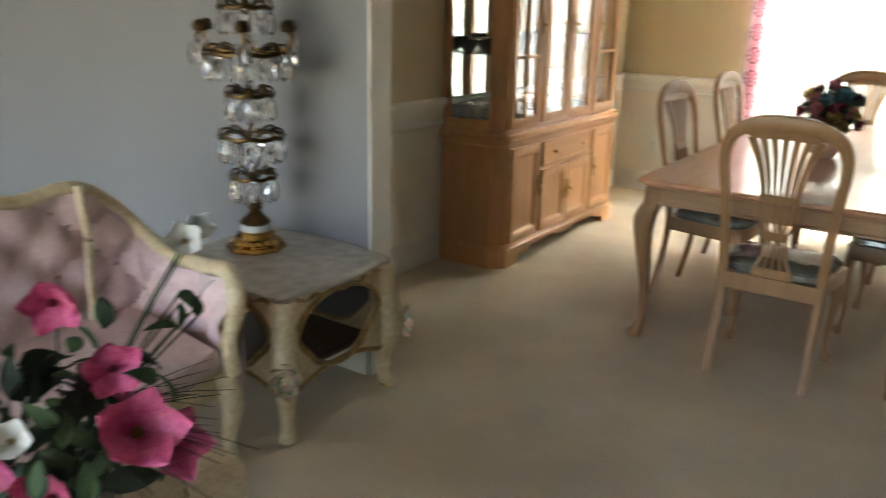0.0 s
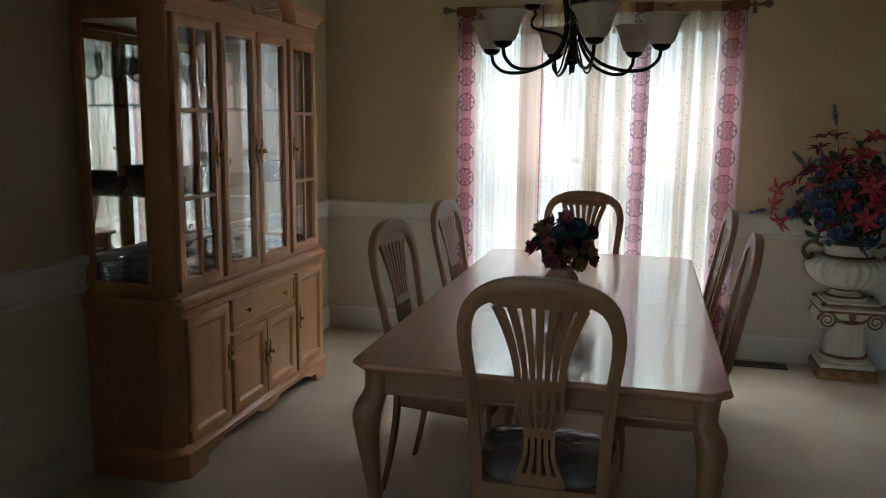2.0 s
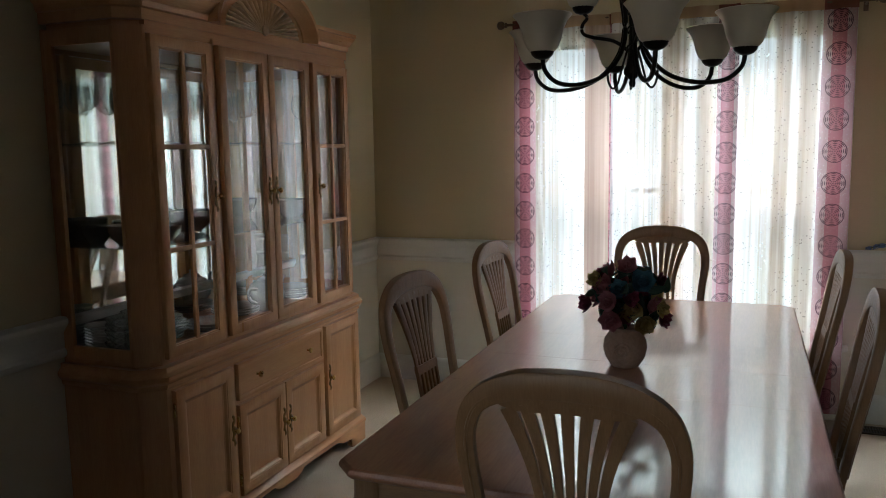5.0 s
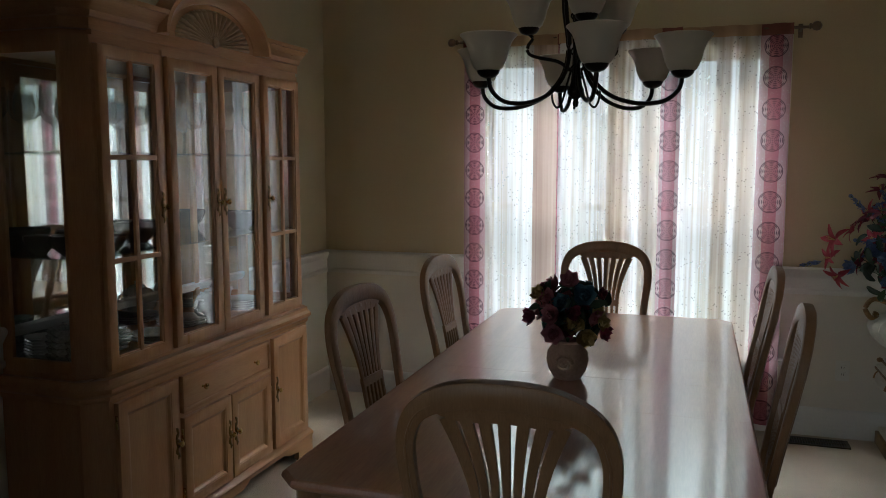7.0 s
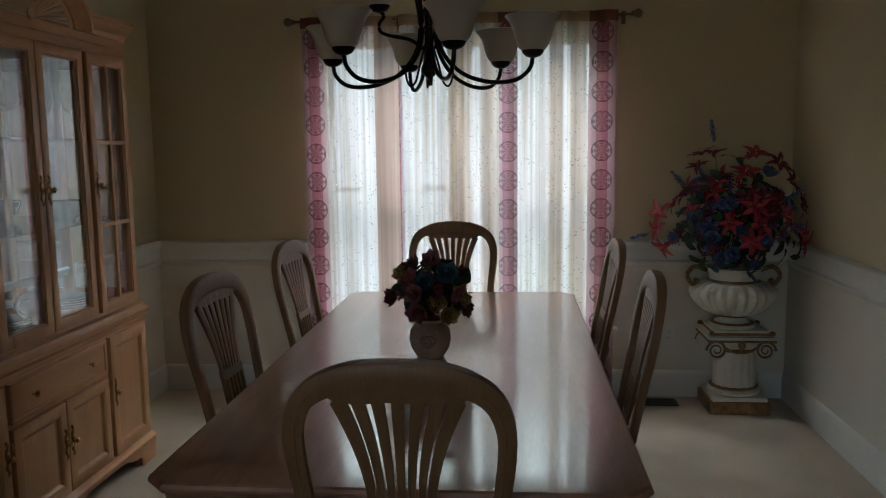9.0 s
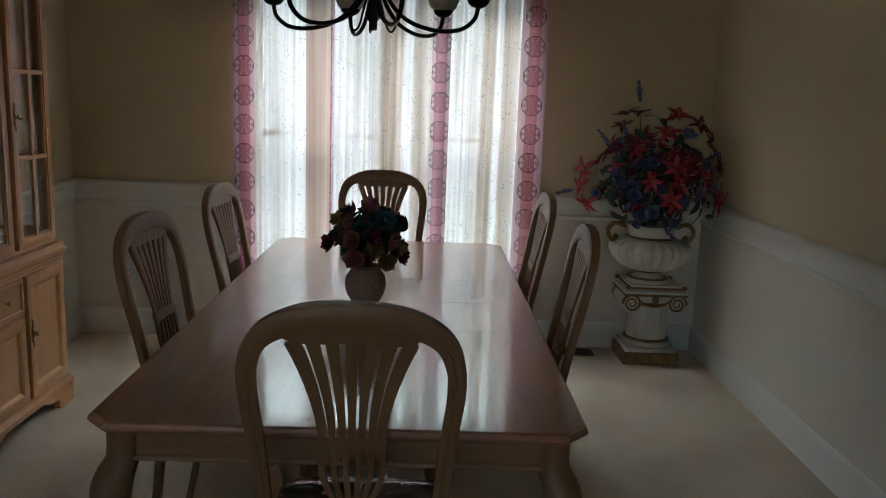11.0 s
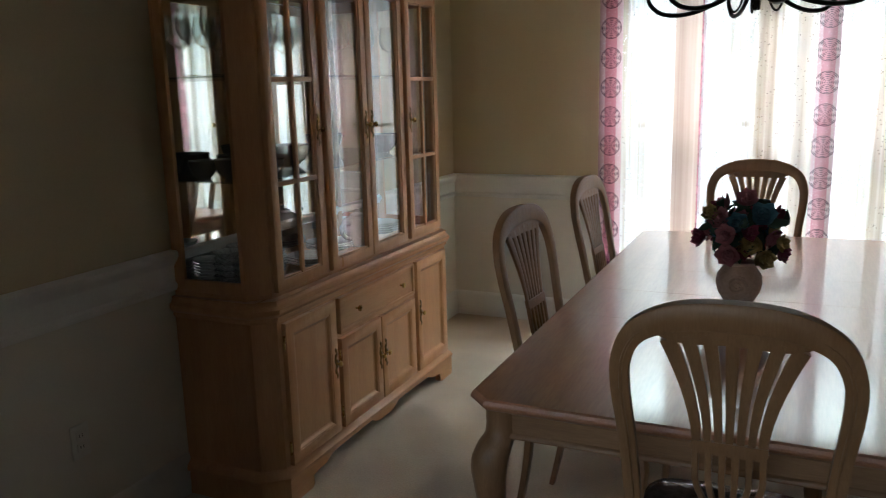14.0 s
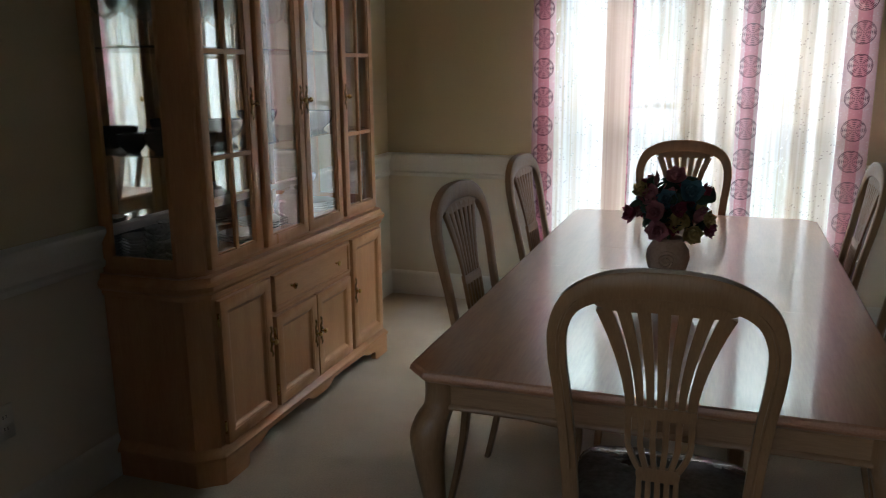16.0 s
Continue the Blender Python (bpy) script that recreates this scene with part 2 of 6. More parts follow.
# ---- china cabinet ----
M_BRASS = mat("worn_brass", (0.45, 0.27, 0.09), (0.72, 0.48, 0.18), 0.28, 30, 120, 0.1, metal=1.0)
M_MIRROR = mat("mirror", (0.80, 0.83, 0.82), (0.84, 0.87, 0.86), 0.03, 1, 20, 0.0, metal=1.0, gloss_var=0.01)
M_PLATE = mat("white_china", (0.62, 0.62, 0.60), (0.72, 0.72, 0.70), 0.15, 8, 60, 0.0)
M_DARKDISH = mat("dark_dish", (0.05, 0.05, 0.055), (0.10, 0.10, 0.11), 0.2, 8, 60, 0.0)
CAB = (0.004, -1.858, 0)
CAB_LONG = 1.026


def strip_frame(bm, y0, y1, z0, z1, w, x0, x1, bevel=0.004):
    """A rectangular frame in the y-z plane, mitred at its corners."""
    prof = ((0, x0), (0, x1 - bevel), (bevel * 0.35, x1 - bevel * 0.3), (bevel, x1), (w - bevel, x1), (w - bevel * 0.35, x1 - bevel * 0.3), (w, x1 - bevel), (w, x0))
    rings = [[(x, ys + sy * i, zs + sz * i) for i, x in prof] for ys, sy, zs, sz in ((y0, 1, z0, 1), (y1, -1, z0, 1), (y1, -1, z1, -1), (y0, 1, z1, -1))]
    loft(bm, rings, closed=True)


def cabinet_handle(parent, x, y, z, tall=0.065):
    """A pierced brass plate with a knob."""
    bm = bmesh.new()
    pts = [(x + 0.003, y + 0.006 * math.sin(k * 1.4), z - tall + 2 * tall * k / 12) for k in range(13)]
    wid = [0.004, 0.009, 0.006, 0.011, 0.007, 0.012, 0.015, 0.012, 0.007, 0.011, 0.006, 0.009, 0.004]
    tube(bm, pts, wid, 8, 0.3, (1, 0, 0))
    h = part("handle", bm, M_BRONZE_BRASS, parent, "antique brass handle plate")
    bm = bmesh.new()
    lathe(bm, [(0.004, 0), (0.004, 0.012), (0.011, 0.016), (0.012, 0.022), (0.007, 0.027), (0, 0.028)], 12)
    bmesh.ops.rotate(bm, verts=bm.verts, matrix=Matrix.Rotation(radians(90), 3, "Y"))
    bmesh.ops.translate(bm, verts=bm.verts, vec=(x + 0.003, y, z))
    part("knob", bm, M_BRASS, parent, "polished brass knob")


def panel_door(cab, y0, y1, z0, z1, x, handle=None):
    bm = bmesh.new()
    strip_frame(bm, y0, y1, z0, z1, 0.045, x, x + 0.02)
    door = part("door", bm, M_OAK, cab)
    bm = bmesh.new()
    loft(bm, [[(x + d, y0 + i, z0 + i), (x + d, y1 - i, z0 + i), (x + d, y1 - i, z1 - i), (x + d, y0 + i, z1 - i)] for d, i in ((0.001, 0.0435), (0.0175, 0.0435), (0.0165, 0.050), (0.0095, 0.058), (0.0070, 0.066), (0.0072, 0.068))])
    part("recessed_panel", bm, M_OAK, door, "", False)
    if handle is not None:
        for z in (z0 + 0.07, z1 - 0.07):
            bm = bmesh.new()
            hy = y0 - 0.004 if handle > (y0 + y1) / 2 else y1 + 0.004
            lathe(bm, [(0.0045, -0.025), (0.0045, 0.025)], 8, (x + 0.012, hy, z))
            part("hinge", bm, M_BRASS, door, "small brass hinge")
        cabinet_handle(door, x + 0.02, handle, (z0 + z1) / 2 + 0.02)
    return door


def glass_door(cab, y0, y1, z0, z1, x, handle, muntins):
    bm = bmesh.new()
    strip_frame(bm, y0, y1, z0, z1, 0.042, x, x + 0.022)
    door = part("door", bm, M_OAK, cab)
    bm = bmesh.new()
    strip_frame(bm, y0 + 0.040, y1 - 0.040, z0 + 0.040, z1 - 0.040, 0.008, x + 0.004, x + 0.016, 0.003)
    part("glazing_bead", bm, M_OAK, door)
    if muntins:
        yc = (y0 + y1) / 2
        bm = bmesh.new()
        box(bm, x + 0.006, yc - 0.009, z0 + 0.04, x + 0.02, yc + 0.009, z1 - 0.04, 0.003)
        part("muntin", bm, M_OAK, door)
        for z in (1.205, 1.575):
            bm = bmesh.new()
            box(bm, x + 0.005, y0 + 0.04, z - 0.009, x + 0.019, y1 - 0.04, z + 0.009, 0.003)
            part("muntin", bm, M_OAKH, door)
    bm = bmesh.new()
    pane_box(bm, x + 0.004, y0 + 0.041, z0 + 0.041, x + 0.008, y1 - 0.041, z1 - 0.041, "x")
    pane = part("pane", bm, M_PANE, door, "clear glass pane", False)
    pane.visible_shadow = False
    cabinet_handle(door, x + 0.022, handle, 1.385, 0.06)


def thin_glass(name, share=0.10, tint=(0.93, 0.955, 0.945)):
    """A thin pane: mostly see-through, with a mirror gloss that grows towards grazing angles."""
    m = bpy.data.materials.new(name)
    m.use_nodes = True
    nt = m.node_tree
    nt.nodes.remove(nt.nodes["Principled BSDF"])
    tr, gl = nt.nodes.new("ShaderNodeBsdfTransparent"), nt.nodes.new("ShaderNodeBsdfGlossy")
    tr.inputs[0].default_value = (*tint, 1)
    gl.inputs["Roughness"].default_value = 0.02
    lw, pw, mx = nt.nodes.new("ShaderNodeLayerWeight"), nt.nodes.new("ShaderNodeMath"), nt.nodes.new("ShaderNodeMixShader")
    lw.inputs[0].default_value = 0.5
    pw.operation, pw.inputs[1].default_value = "POWER", 2.0
    ad = nt.nodes.new("ShaderNodeMath")
    ad.operation, ad.inputs[1].default_value, ad.inputs[2].default_value = "MULTIPLY_ADD", 0.9, share * 0.4
    nt.links.new(lw.outputs["Facing"], pw.inputs[0])
    nt.links.new(pw.outputs[0], ad.inputs[0])
    nt.links.new(ad.outputs[0], mx.inputs[0])
    nt.links.new(tr.outputs[0], mx.inputs[1])
    nt.links.new(gl.outputs[0], mx.inputs[2])
    nt.links.new(mx.outputs[0], nt.nodes["Material Output"].inputs[0])
    return m


M_PANE = thin_glass("pane_glass")
M_BRONZE_BRASS = mat("antique_brass", (0.10, 0.06, 0.025), (0.32, 0.19, 0.07), 0.35, 40, 120, 0.1, metal=1.0)


def china_cabinet():
    cab = thing("china_cabinet", CAB, "pickled oak china cabinet with glazed hutch and shell-carved arched pediment", "cabinet")
    cab.matrix_world = pose(*CAB) @ Matrix.Diagonal((1, CAB_LONG, 1, 1))
    FX, UX = 0.415, 0.395

    def plan(front, half, cut, side, back=0.0):
        return [(back, -side), (front - cut, -side), (front, -half), (front, half), (front - cut, side), (back, side)]

    # lower carcass and its mouldings
    part("lower_body", prism(bmesh.new(), plan(FX, 0.725, 0.07, 0.785), 0.10, 0.775), M_OAK, cab)
    P = plan(FX, 0.725, 0.07, 0.785)
    waist = [(-0.01, 0.712), (0.004, 0.712), (0.010, 0.722), (0.010, 0.732), (0.020, 0.742), (0.026, 0.752), (0.026, 0.764), (0.016, 0.774), (0.010, 0.782), (0.010, 0.794), (-0.02, 0.796)]
    part("waist_moulding", moulding(bmesh.new(), P, waist), M_OAKH, cab)
    base = [(-0.01, 0.098), (0.026, 0.098), (0.028, 0.110), (0.020, 0.122), (0.008, 0.130), (0, 0.140), (-0.01, 0.140)]
    part("base_moulding", moulding(bmesh.new(), P, base), M_OAKH, cab)
    # bracket feet with a scalloped apron
    bm = bmesh.new()
    half = [(0.735, 0.0), (0.60, 0.0), (0.585, 0.012), (0.60, 0.03), (0.585, 0.048), (0.55, 0.055), (0.50, 0.058), (0.47, 0.07), (0.44, 0.082), (0.20, 0.086), (0.12, 0.085), (0.10, 0.07), (0.06, 0.058)]
    low = [(y, z) for y, z in half] + [(-y, z) for y, z in reversed(half)]
    n = len(low)
    for x0, x1 in ((FX - 0.005, FX + 0.022),):
        top = [(y, 0.102) for y, z in low]
        va = [[bm.verts.new((x, y, z)) for y, z in low] for x in (x0, x1)]
        vb = [[bm.verts.new((x, y, z)) for y, z in top] for x in (x0, x1)]
        for i in range(n - 1):
            bm.faces.new((va[1][i], va[1][i + 1], vb[1][i + 1], vb[1][i]))
            bm.faces.new((va[0][i + 1], va[0][i], vb[0][i], vb[0][i + 1]))
            bm.faces.new((va[0][i], va[0][i + 1], va[1][i + 1], va[1][i]))
            bm.faces.new((vb[0][i + 1], vb[0][i], vb[1][i], vb[1][i + 1]))
        for i in (0, n - 1):
            bm.faces.new((va[0][i], va[1][i], vb[1][i], vb[0][i]))
    part("scalloped_apron", bm, M_OAKH, cab)
    for s in (-1, 1):
        bm = bmesh.new()
        q = [(0.0, 0.80), (FX - 0.06, 0.80), (FX + 0.022, 0.735), (FX - 0.005, 0.72), (FX - 0.07, 0.77), (0.0, 0.77)]
        prism(bm, [(x, s * y) for x, y in q], 0.0, 0.101)
        part("bracket_foot", bm, M_OAK, cab)
    # doors and drawer
    for s in (-1, 1):
        a, b = sorted((s * 0.365, s * 0.70))
        panel_door(cab, a, b, 0.142, 0.700, FX, s * 0.385)
        a, b = sorted((s * 0.003, s * 0.335))
        panel_door(cab, a, b, 0.142, 0.528, FX, s * 0.024)
    bm = bmesh.new()
    strip_frame(bm, -0.335, 0.335, 0.548, 0.700, 0.018, FX, FX + 0.020)
    drawer = part("drawer", bm, M_OAKH, cab)
    part("drawer_front", boxes((FX, -0.318, 0.565, FX + 0.013, 0.318, 0.683)), M_OAKH, drawer)
    for y in (-0.2, 0.2):
        bm = bmesh.new()
        lathe(bm, [(0.005, 0), (0.005, 0.012), (0.013, 0.017), (0.013, 0.023), (0, 0.028)], 12)
        bmesh.ops.rotate(bm, verts=bm.verts, matrix=Matrix.Rotation(radians(90), 3, "Y"))
        bmesh.ops.translate(bm, verts=bm.verts, vec=(FX + 0.013, y, 0.625))
        part("knob", bm, M_BRASS, drawer, "small brass knob")
    # hutch: deck, roof, mirror back, sides with panes, canted posts, face frame
    U = plan(UX, 0.715, 0.07, 0.775)
    part("deck", prism(bmesh.new(), U, 0.776, 0.812), M_OAKH, cab)
    part("roof", prism(bmesh.new(), plan(UX - 0.024, 0.70, 0.07, 0.756, 0.013), 1.985, 2.007), M_OAKH, cab)
    bm = bmesh.new()
    box(bm, 0.0, -0.775, 0.80, 0.012, 0.775, 1.99)
    part("back_panel", bm, M_OAK, cab)
    for a, b in ((-0.752, -0.36), (-0.33, 0.33), (0.36, 0.752)):
        bm = bmesh.new()
        box(bm, 0.013, a, 0.813, 0.018, b, 1.984)
        part("mirror", bm, M_MIRROR, cab, "mirror glass backing", False)
    for y in (-0.345, 0.345):
        part("back_batten", boxes((0.012, y - 0.016, 0.812, 0.028, y + 0.016, 1.985), bevel=0.003), M_OAK, cab)
    for s in (-1, 1):
        bm = bmesh.new()
        ya, yb = sorted((s * 0.757, s * 0.775))
        box(bm, 0.012, ya, 0.811, 0.048, yb, 1.986, 0.003)
        box(bm, 0.308, ya, 0.811, 0.326, yb, 1.986, 0.003)
        box(bm, 0.047, ya, 0.811, 0.309, yb, 0.858, 0.003)
        box(bm, 0.047, ya, 1.93, 0.309, yb, 1.986, 0.003)
        side = part("side_frame", bm, M_OAK, cab)
        bm = bmesh.new()
        pane_box(bm, 0.046, s * 0.765 - 0.002, 0.857, 0.310, s * 0.765 + 0.002, 1.931, "y")
        pane = part("pane", bm, M_PANE, side, "clear glass pane", False)
        pane.visible_shadow = False
        bm = bmesh.new()
        q = [(UX - 0.071, 0.775), (UX, 0.715), (UX, 0.700), (UX - 0.02, 0.700), (UX - 0.071, 0.745)]
        prism(bm, [(x, s * y) for x, y in q], 0.811, 1.99)
        part("canted_post", bm, M_OAK, cab)
    for y0, y1 in ((-0.362, -0.333), (0.333, 0.362)):
        part("face_stile", boxes((UX - 0.022, y0, 0.811, UX, y1, 1.99), bevel=0.003), M_OAK, cab)
    bm = bmesh.new()
    box(bm, UX - 0.022, -0.701, 1.965, UX, 0.701, 2.05)
    part("frieze", bm, M_OAKH, cab)
    for s in (-1, 1):
        a, b = sorted((s * 0.365, s * 0.698))
        glass_door(cab, a, b, 0.815, 1.963, UX - 0.004, s * 0.388, True)
        a, b = sorted((s * 0.003, s * 0.33))
        glass_door(cab, a, b, 0.815, 1.963, UX - 0.004, s * 0.025, False)
    for z in (1.215, 1.585):
        bm = bmesh.new()
        prism(bm, [(0.022, -0.745), (0.32, -0.745), (0.36, -0.70), (0.36, 0.70), (0.32, 0.745), (0.022, 0.745)], z, z + 0.006)
        sh = part("glass_shelf", bm, M_SHELF, cab, "greenish glass shelf", False)
        sh.visible_shadow = False
    # upper frieze, cornice, arched pediment with the carved shell
    bm = bmesh.new()
    prism(bm, plan(UX + 0.004, 0.717, 0.07, 0.778), 2.008, 2.085)
    part("upper_frieze", bm, M_OAKH, cab)
    corn = [(0.0, 2.045), (0.008, 2.050), (0.012, 2.062), (0.012, 2.070), (0.026, 2.085), (0.040, 2.105), (0.044, 2.112), (0.050, 2.114), (0.050, 2.132), (-0.03, 2.134), (-0.03, 2.045)]
    for s in (-1, 1):
        path = [(0.0, -0.778), (UX - 0.066, -0.778), (UX + 0.004, -0.717), (UX + 0.004, -0.335)]
        if s > 0:
            path = [(x, -y) for x, y in reversed(path)]
        part("cornice", moulding(bmesh.new(), path, corn), M_OAKH, cab)
    bm = bmesh.new()
    rings = []
    prof = [(0.0, 0.0), (0.008, 0.004), (0.012, 0.016), (0.026, 0.030), (0.044, 0.050), (0.052, 0.058), (0.052, 0.076), (-0.03, 0.078), (-0.03, 0.0)]
    for k in range(29):
        a = math.pi * k / 28
        rings.append([(UX + 0.004 + o, (0.300 + h) * math.cos(a), 2.045 + (0.165 + h * 0.85) * math.sin(a)) for o, h in prof])
    loft(bm, rings)
    part("arched_cornice", bm, M_OAKH, cab)
    bm = bmesh.new()
    face = [(0.305 * math.cos(math.pi * k / 24), 2.046 + 0.168 * math.sin(math.pi * k / 24)) for k in range(25)]
    loft(bm, [[(x, y, z) for y, z in face] for x in (UX - 0.02, UX + 0.006)])
    part("pediment_board", bm, M_OAKH, cab)
    bm = bmesh.new()
    N, K = 21, 6
    rows = []
    for f, h in ((0.07, 0.004), (0.55, 0.012), (0.93, 0.016), (1.0, 0.004)):
        row = []
        for k in range(N * K + 1):
            ang = math.pi * k / (N * K)
            rib = abs(math.sin(math.pi * k / K)) ** 0.6
            row.append(bm.verts.new((UX + 0.006 + h * rib, 0.265 * f * math.cos(ang), 2.050 + 0.142 * f * math.sin(ang))))
        rows.append(row)
    for a, b in zip(rows, rows[1:]):
        for k in range(N * K):
            bm.faces.new((a[k], a[k + 1], b[k + 1], b[k]))
    part("carved_shell", bm, M_OAKL, cab, "paler carved shell fan")
    bm = bmesh.new()
    lathe(bm, [(0.022, 0.0), (0.022, 0.010), (0.012, 0.016), (0, 0.017)], 12)
    for v in bm.verts:
        v.co = Vector((UX + 0.006 + v.co.z, v.co.x, 2.062 + v.co.y))
    part("shell_boss", bm, M_OAKL, cab)
    return cab


M_OAKL = mat("carved_oak", (0.50, 0.33, 0.18), (0.64, 0.45, 0.28), 0.45, 3, 40, 0.15)
M_SHELF = thin_glass("shelf_glass", 0.12)
china_cabinet()


# what stands on the cabinet's shelves
def goblet():
    g = thing("goblet", (0, 0, 0), "clear stemmed wine glass on the cabinet's glass shelf", "glass", "goblets in the cabinet")
    bm = bmesh.new()
    lathe(bm, [(0.040, 0), (0.040, 0.003), (0.008, 0.008), (0.005, 0.06), (0.0055, 0.110), (0.014, 0.121)], 16)
    part("stem", bm, M_CRYSTAL, g)
    bm = bmesh.new()
    lathe(bm, [(0.012, 0.119), (0.034, 0.132), (0.047, 0.158), (0.049, 0.185), (0.041, 0.238)], 18)
    bm.faces.ensure_lookup_table()
    bmesh.ops.delete(bm, geom=[f for f in bm.faces if len(f.verts) > 4], context="FACES_ONLY")
    part("bowl", bm, M_CRYSTAL, g)
    return g


def plate_stack(n, r, label, material, name="plate"):
    """One stack: a top plate with its fellows under it, each a thing."""
    out = []
    bm = bmesh.new()
    lathe(bm, [(0.0, 0.0), (r * 0.6, 0.0), (r * 0.65, 0.004), (r, 0.016), (r, 0.019), (r * 0.63, 0.008), (0.0, 0.006)], 28)
    ob = tagged(part(name, bm, material), label, "plate", "stacked plates in the cabinet")
    out.append(ob)
    return out, n


def on_shelf(x, y, z):
    return pose(CAB[0] + x, CAB[1] + y * CAB_LONG, z)


M_CUT = mat("cut_crystal", (0.50, 0.54, 0.52), (0.85, 0.88, 0.86), 0.08, 90, 160, 0.3, metal=0.25, gloss_var=0.03)
M_CRYSTAL = thin_glass("crystal", 0.08, (0.94, 0.96, 0.95))
g0 = goblet()
spots = [(0.10, -0.69), (0.20, -0.68), (0.285, -0.65), (0.15, -0.52), (0.12, -0.40), (0.23, -0.42), (0.11, -0.26), (0.20, -0.24), (0.11, -0.12), (0.21, -0.10), (0.14, 0.04), (0.23, 0.10), (0.12, 0.22), (0.22, 0.26), (0.14, 0.46), (0.22, 0.56)]
g0.matrix_world = on_shelf(*spots[0], 1.5912)
for x, y in spots[1:]:
    copy_thing(g0, on_shelf(x, y, 1.5912))
for x, y, n, r, m in ((0.09, -0.68, 9, 0.060, M_PLATE), (0.17, -0.46, 8, 0.085, M_PLATE), (0.10, -0.36, 4, 0.09, M_PLATE), (0.24, -0.24, 3, 0.10, M_PLATE), (0.15, 0.05, 3, 0.11, M_PLATE), (0.16, 0.50, 4, 0.11, M_PLATE)):
    (ob,), _ = plate_stack(n, r, "white glazed china plate stacked on the cabinet floor", m)
    ob.matrix_world = on_shelf(x, y, 0.8125)
    for k in range(1, n):
        copy_thing(ob, on_shelf(x + random.uniform(-0.002, 0.002), y + random.uniform(-0.002, 0.002), 0.8125 + 0.0112 * k))


def bowl(name, r, h, label, m, handle=False):
    bm = bmesh.new()
    lathe(bm, [(0, 0), (r * 0.45, 0), (r * 0.48, 0.006), (r * 0.8, h * 0.35), (r * 0.97, h * 0.75), (r, h), (r * 0.96, h), (r * 0.9, h * 0.7), (r * 0.7, h * 0.3), (0, 0.012)], 24)
    ob = tagged(part(name, bm, m), label, "dish", "dishes in the cabinet")
    return ob


for x, y, r, h, m in ((0.10, -0.68, 0.055, 0.07, M_DARKDISH), (0.22, -0.66, 0.07, 0.075, M_DARKDISH), (0.15, -0.53, 0.09, 0.08, M_DARKDISH), (0.26, -0.50, 0.06, 0.06, M_DARKDISH), (0.13, -0.20, 0.10, 0.09, M_DARKDISH), (0.18, 0.5, 0.10, 0.09, M_DARKDISH)):
    ob = bowl("bowl", r, h, "dark glazed serving bowl on the glass shelf" if m is M_DARKDISH else "white china serving bowl on the glass shelf", m)
    ob.matrix_world = on_shelf(x, y, 1.2212)


bm = bmesh.new()
lathe(bm, [(0, 0), (0.026, 0), (0.028, 0.005), (0.046, 0.016), (0.054, 0.030), (0.051, 0.031), (0.042, 0.019), (0.02, 0.010), (0, 0.009)], 40, flute=0.03, flutes=20)
cut = tagged(part("crystal_bowl", bm, M_CUT), "small cut crystal bowl stacked on the cabinet floor", "bowl", "crystal bowls in the cabinet")
stacks = [(0.19, -0.69, 6), (0.272, -0.685, 4), (0.27, -0.575, 6), (0.16, -0.58, 6)]
for i, (x, y, n) in enumerate(stacks):
    for k in range(n):
        m = on_shelf(x + random.uniform(-0.003, 0.003), y + random.uniform(-0.003, 0.003), 0.8126 + 0.023 * k)
        if i == k == 0:
            cut.matrix_world = m
        else:
            copy_thing(cut, m)


def teapot(at):
    p = thing("teapot", at, "white china teapot standing on the cabinet floor", "teapot")
    bm = bmesh.new()
    lathe(bm, [(0, 0), (0.05, 0), (0.052, 0.008), (0.085, 0.05), (0.09, 0.085), (0.07, 0.125), (0.04, 0.14), (0, 0.14)], 24)
    part("body", bm, M_PLATE, p)
    bm = bmesh.new()
    lathe(bm, [(0.04, 0.139), (0.036, 0.150), (0.012, 0.158), (0.010, 0.165), (0.013, 0.172), (0, 0.178)], 20)
    part("lid", bm, M_PLATE, p)
    bm = bmesh.new()
    tube(bm, spline([(0, 0.075, 0.06), (0, 0.12, 0.08), (0, 0.14, 0.125), (0, 0.16, 0.135)]), 0.010, 8)
    part("spout", bm, M_PLATE, p)
    bm = bmesh.new()
    tube(bm, spline([(0, -0.075, 0.11), (0, -0.125, 0.115), (0, -0.13, 0.07), (0, -0.08, 0.045)]), 0.007, 8)
    part("handle", bm, M_PLATE, p)
    return p


teapot((CAB[0] + 0.23, CAB[1] - 0.40 + 0.58, 0.8125))


# ---- dining table ----
def cabriole(bm, rows, dx, dy, square_top=None, seg=12):
    """A curved leg: rows of (outwards, z, radius) bowing along the diagonal (dx, dy)."""
    d = Vector((dx, dy, 0)).normalized()
    pts = spline([(d.x * o, d.y * o, z) for o, z, r in rows], 4)
    rad = [v.x for v in spline([(r, 0, 0) for o, z, r in rows], 4)]
    rings = []
    for p, r in zip(pts, rad):
        ring = []
        for k in range(seg):
            a = 2 * math.pi * k / seg
            c, s = math.cos(a), math.sin(a)
            q = 1 / max(abs(c), abs(s)) ** 0.35
            ring.append((p.x + r * q * c, p.y + r * q * s, p.z))
        rings.append(ring)
    return loft(bm, rings)


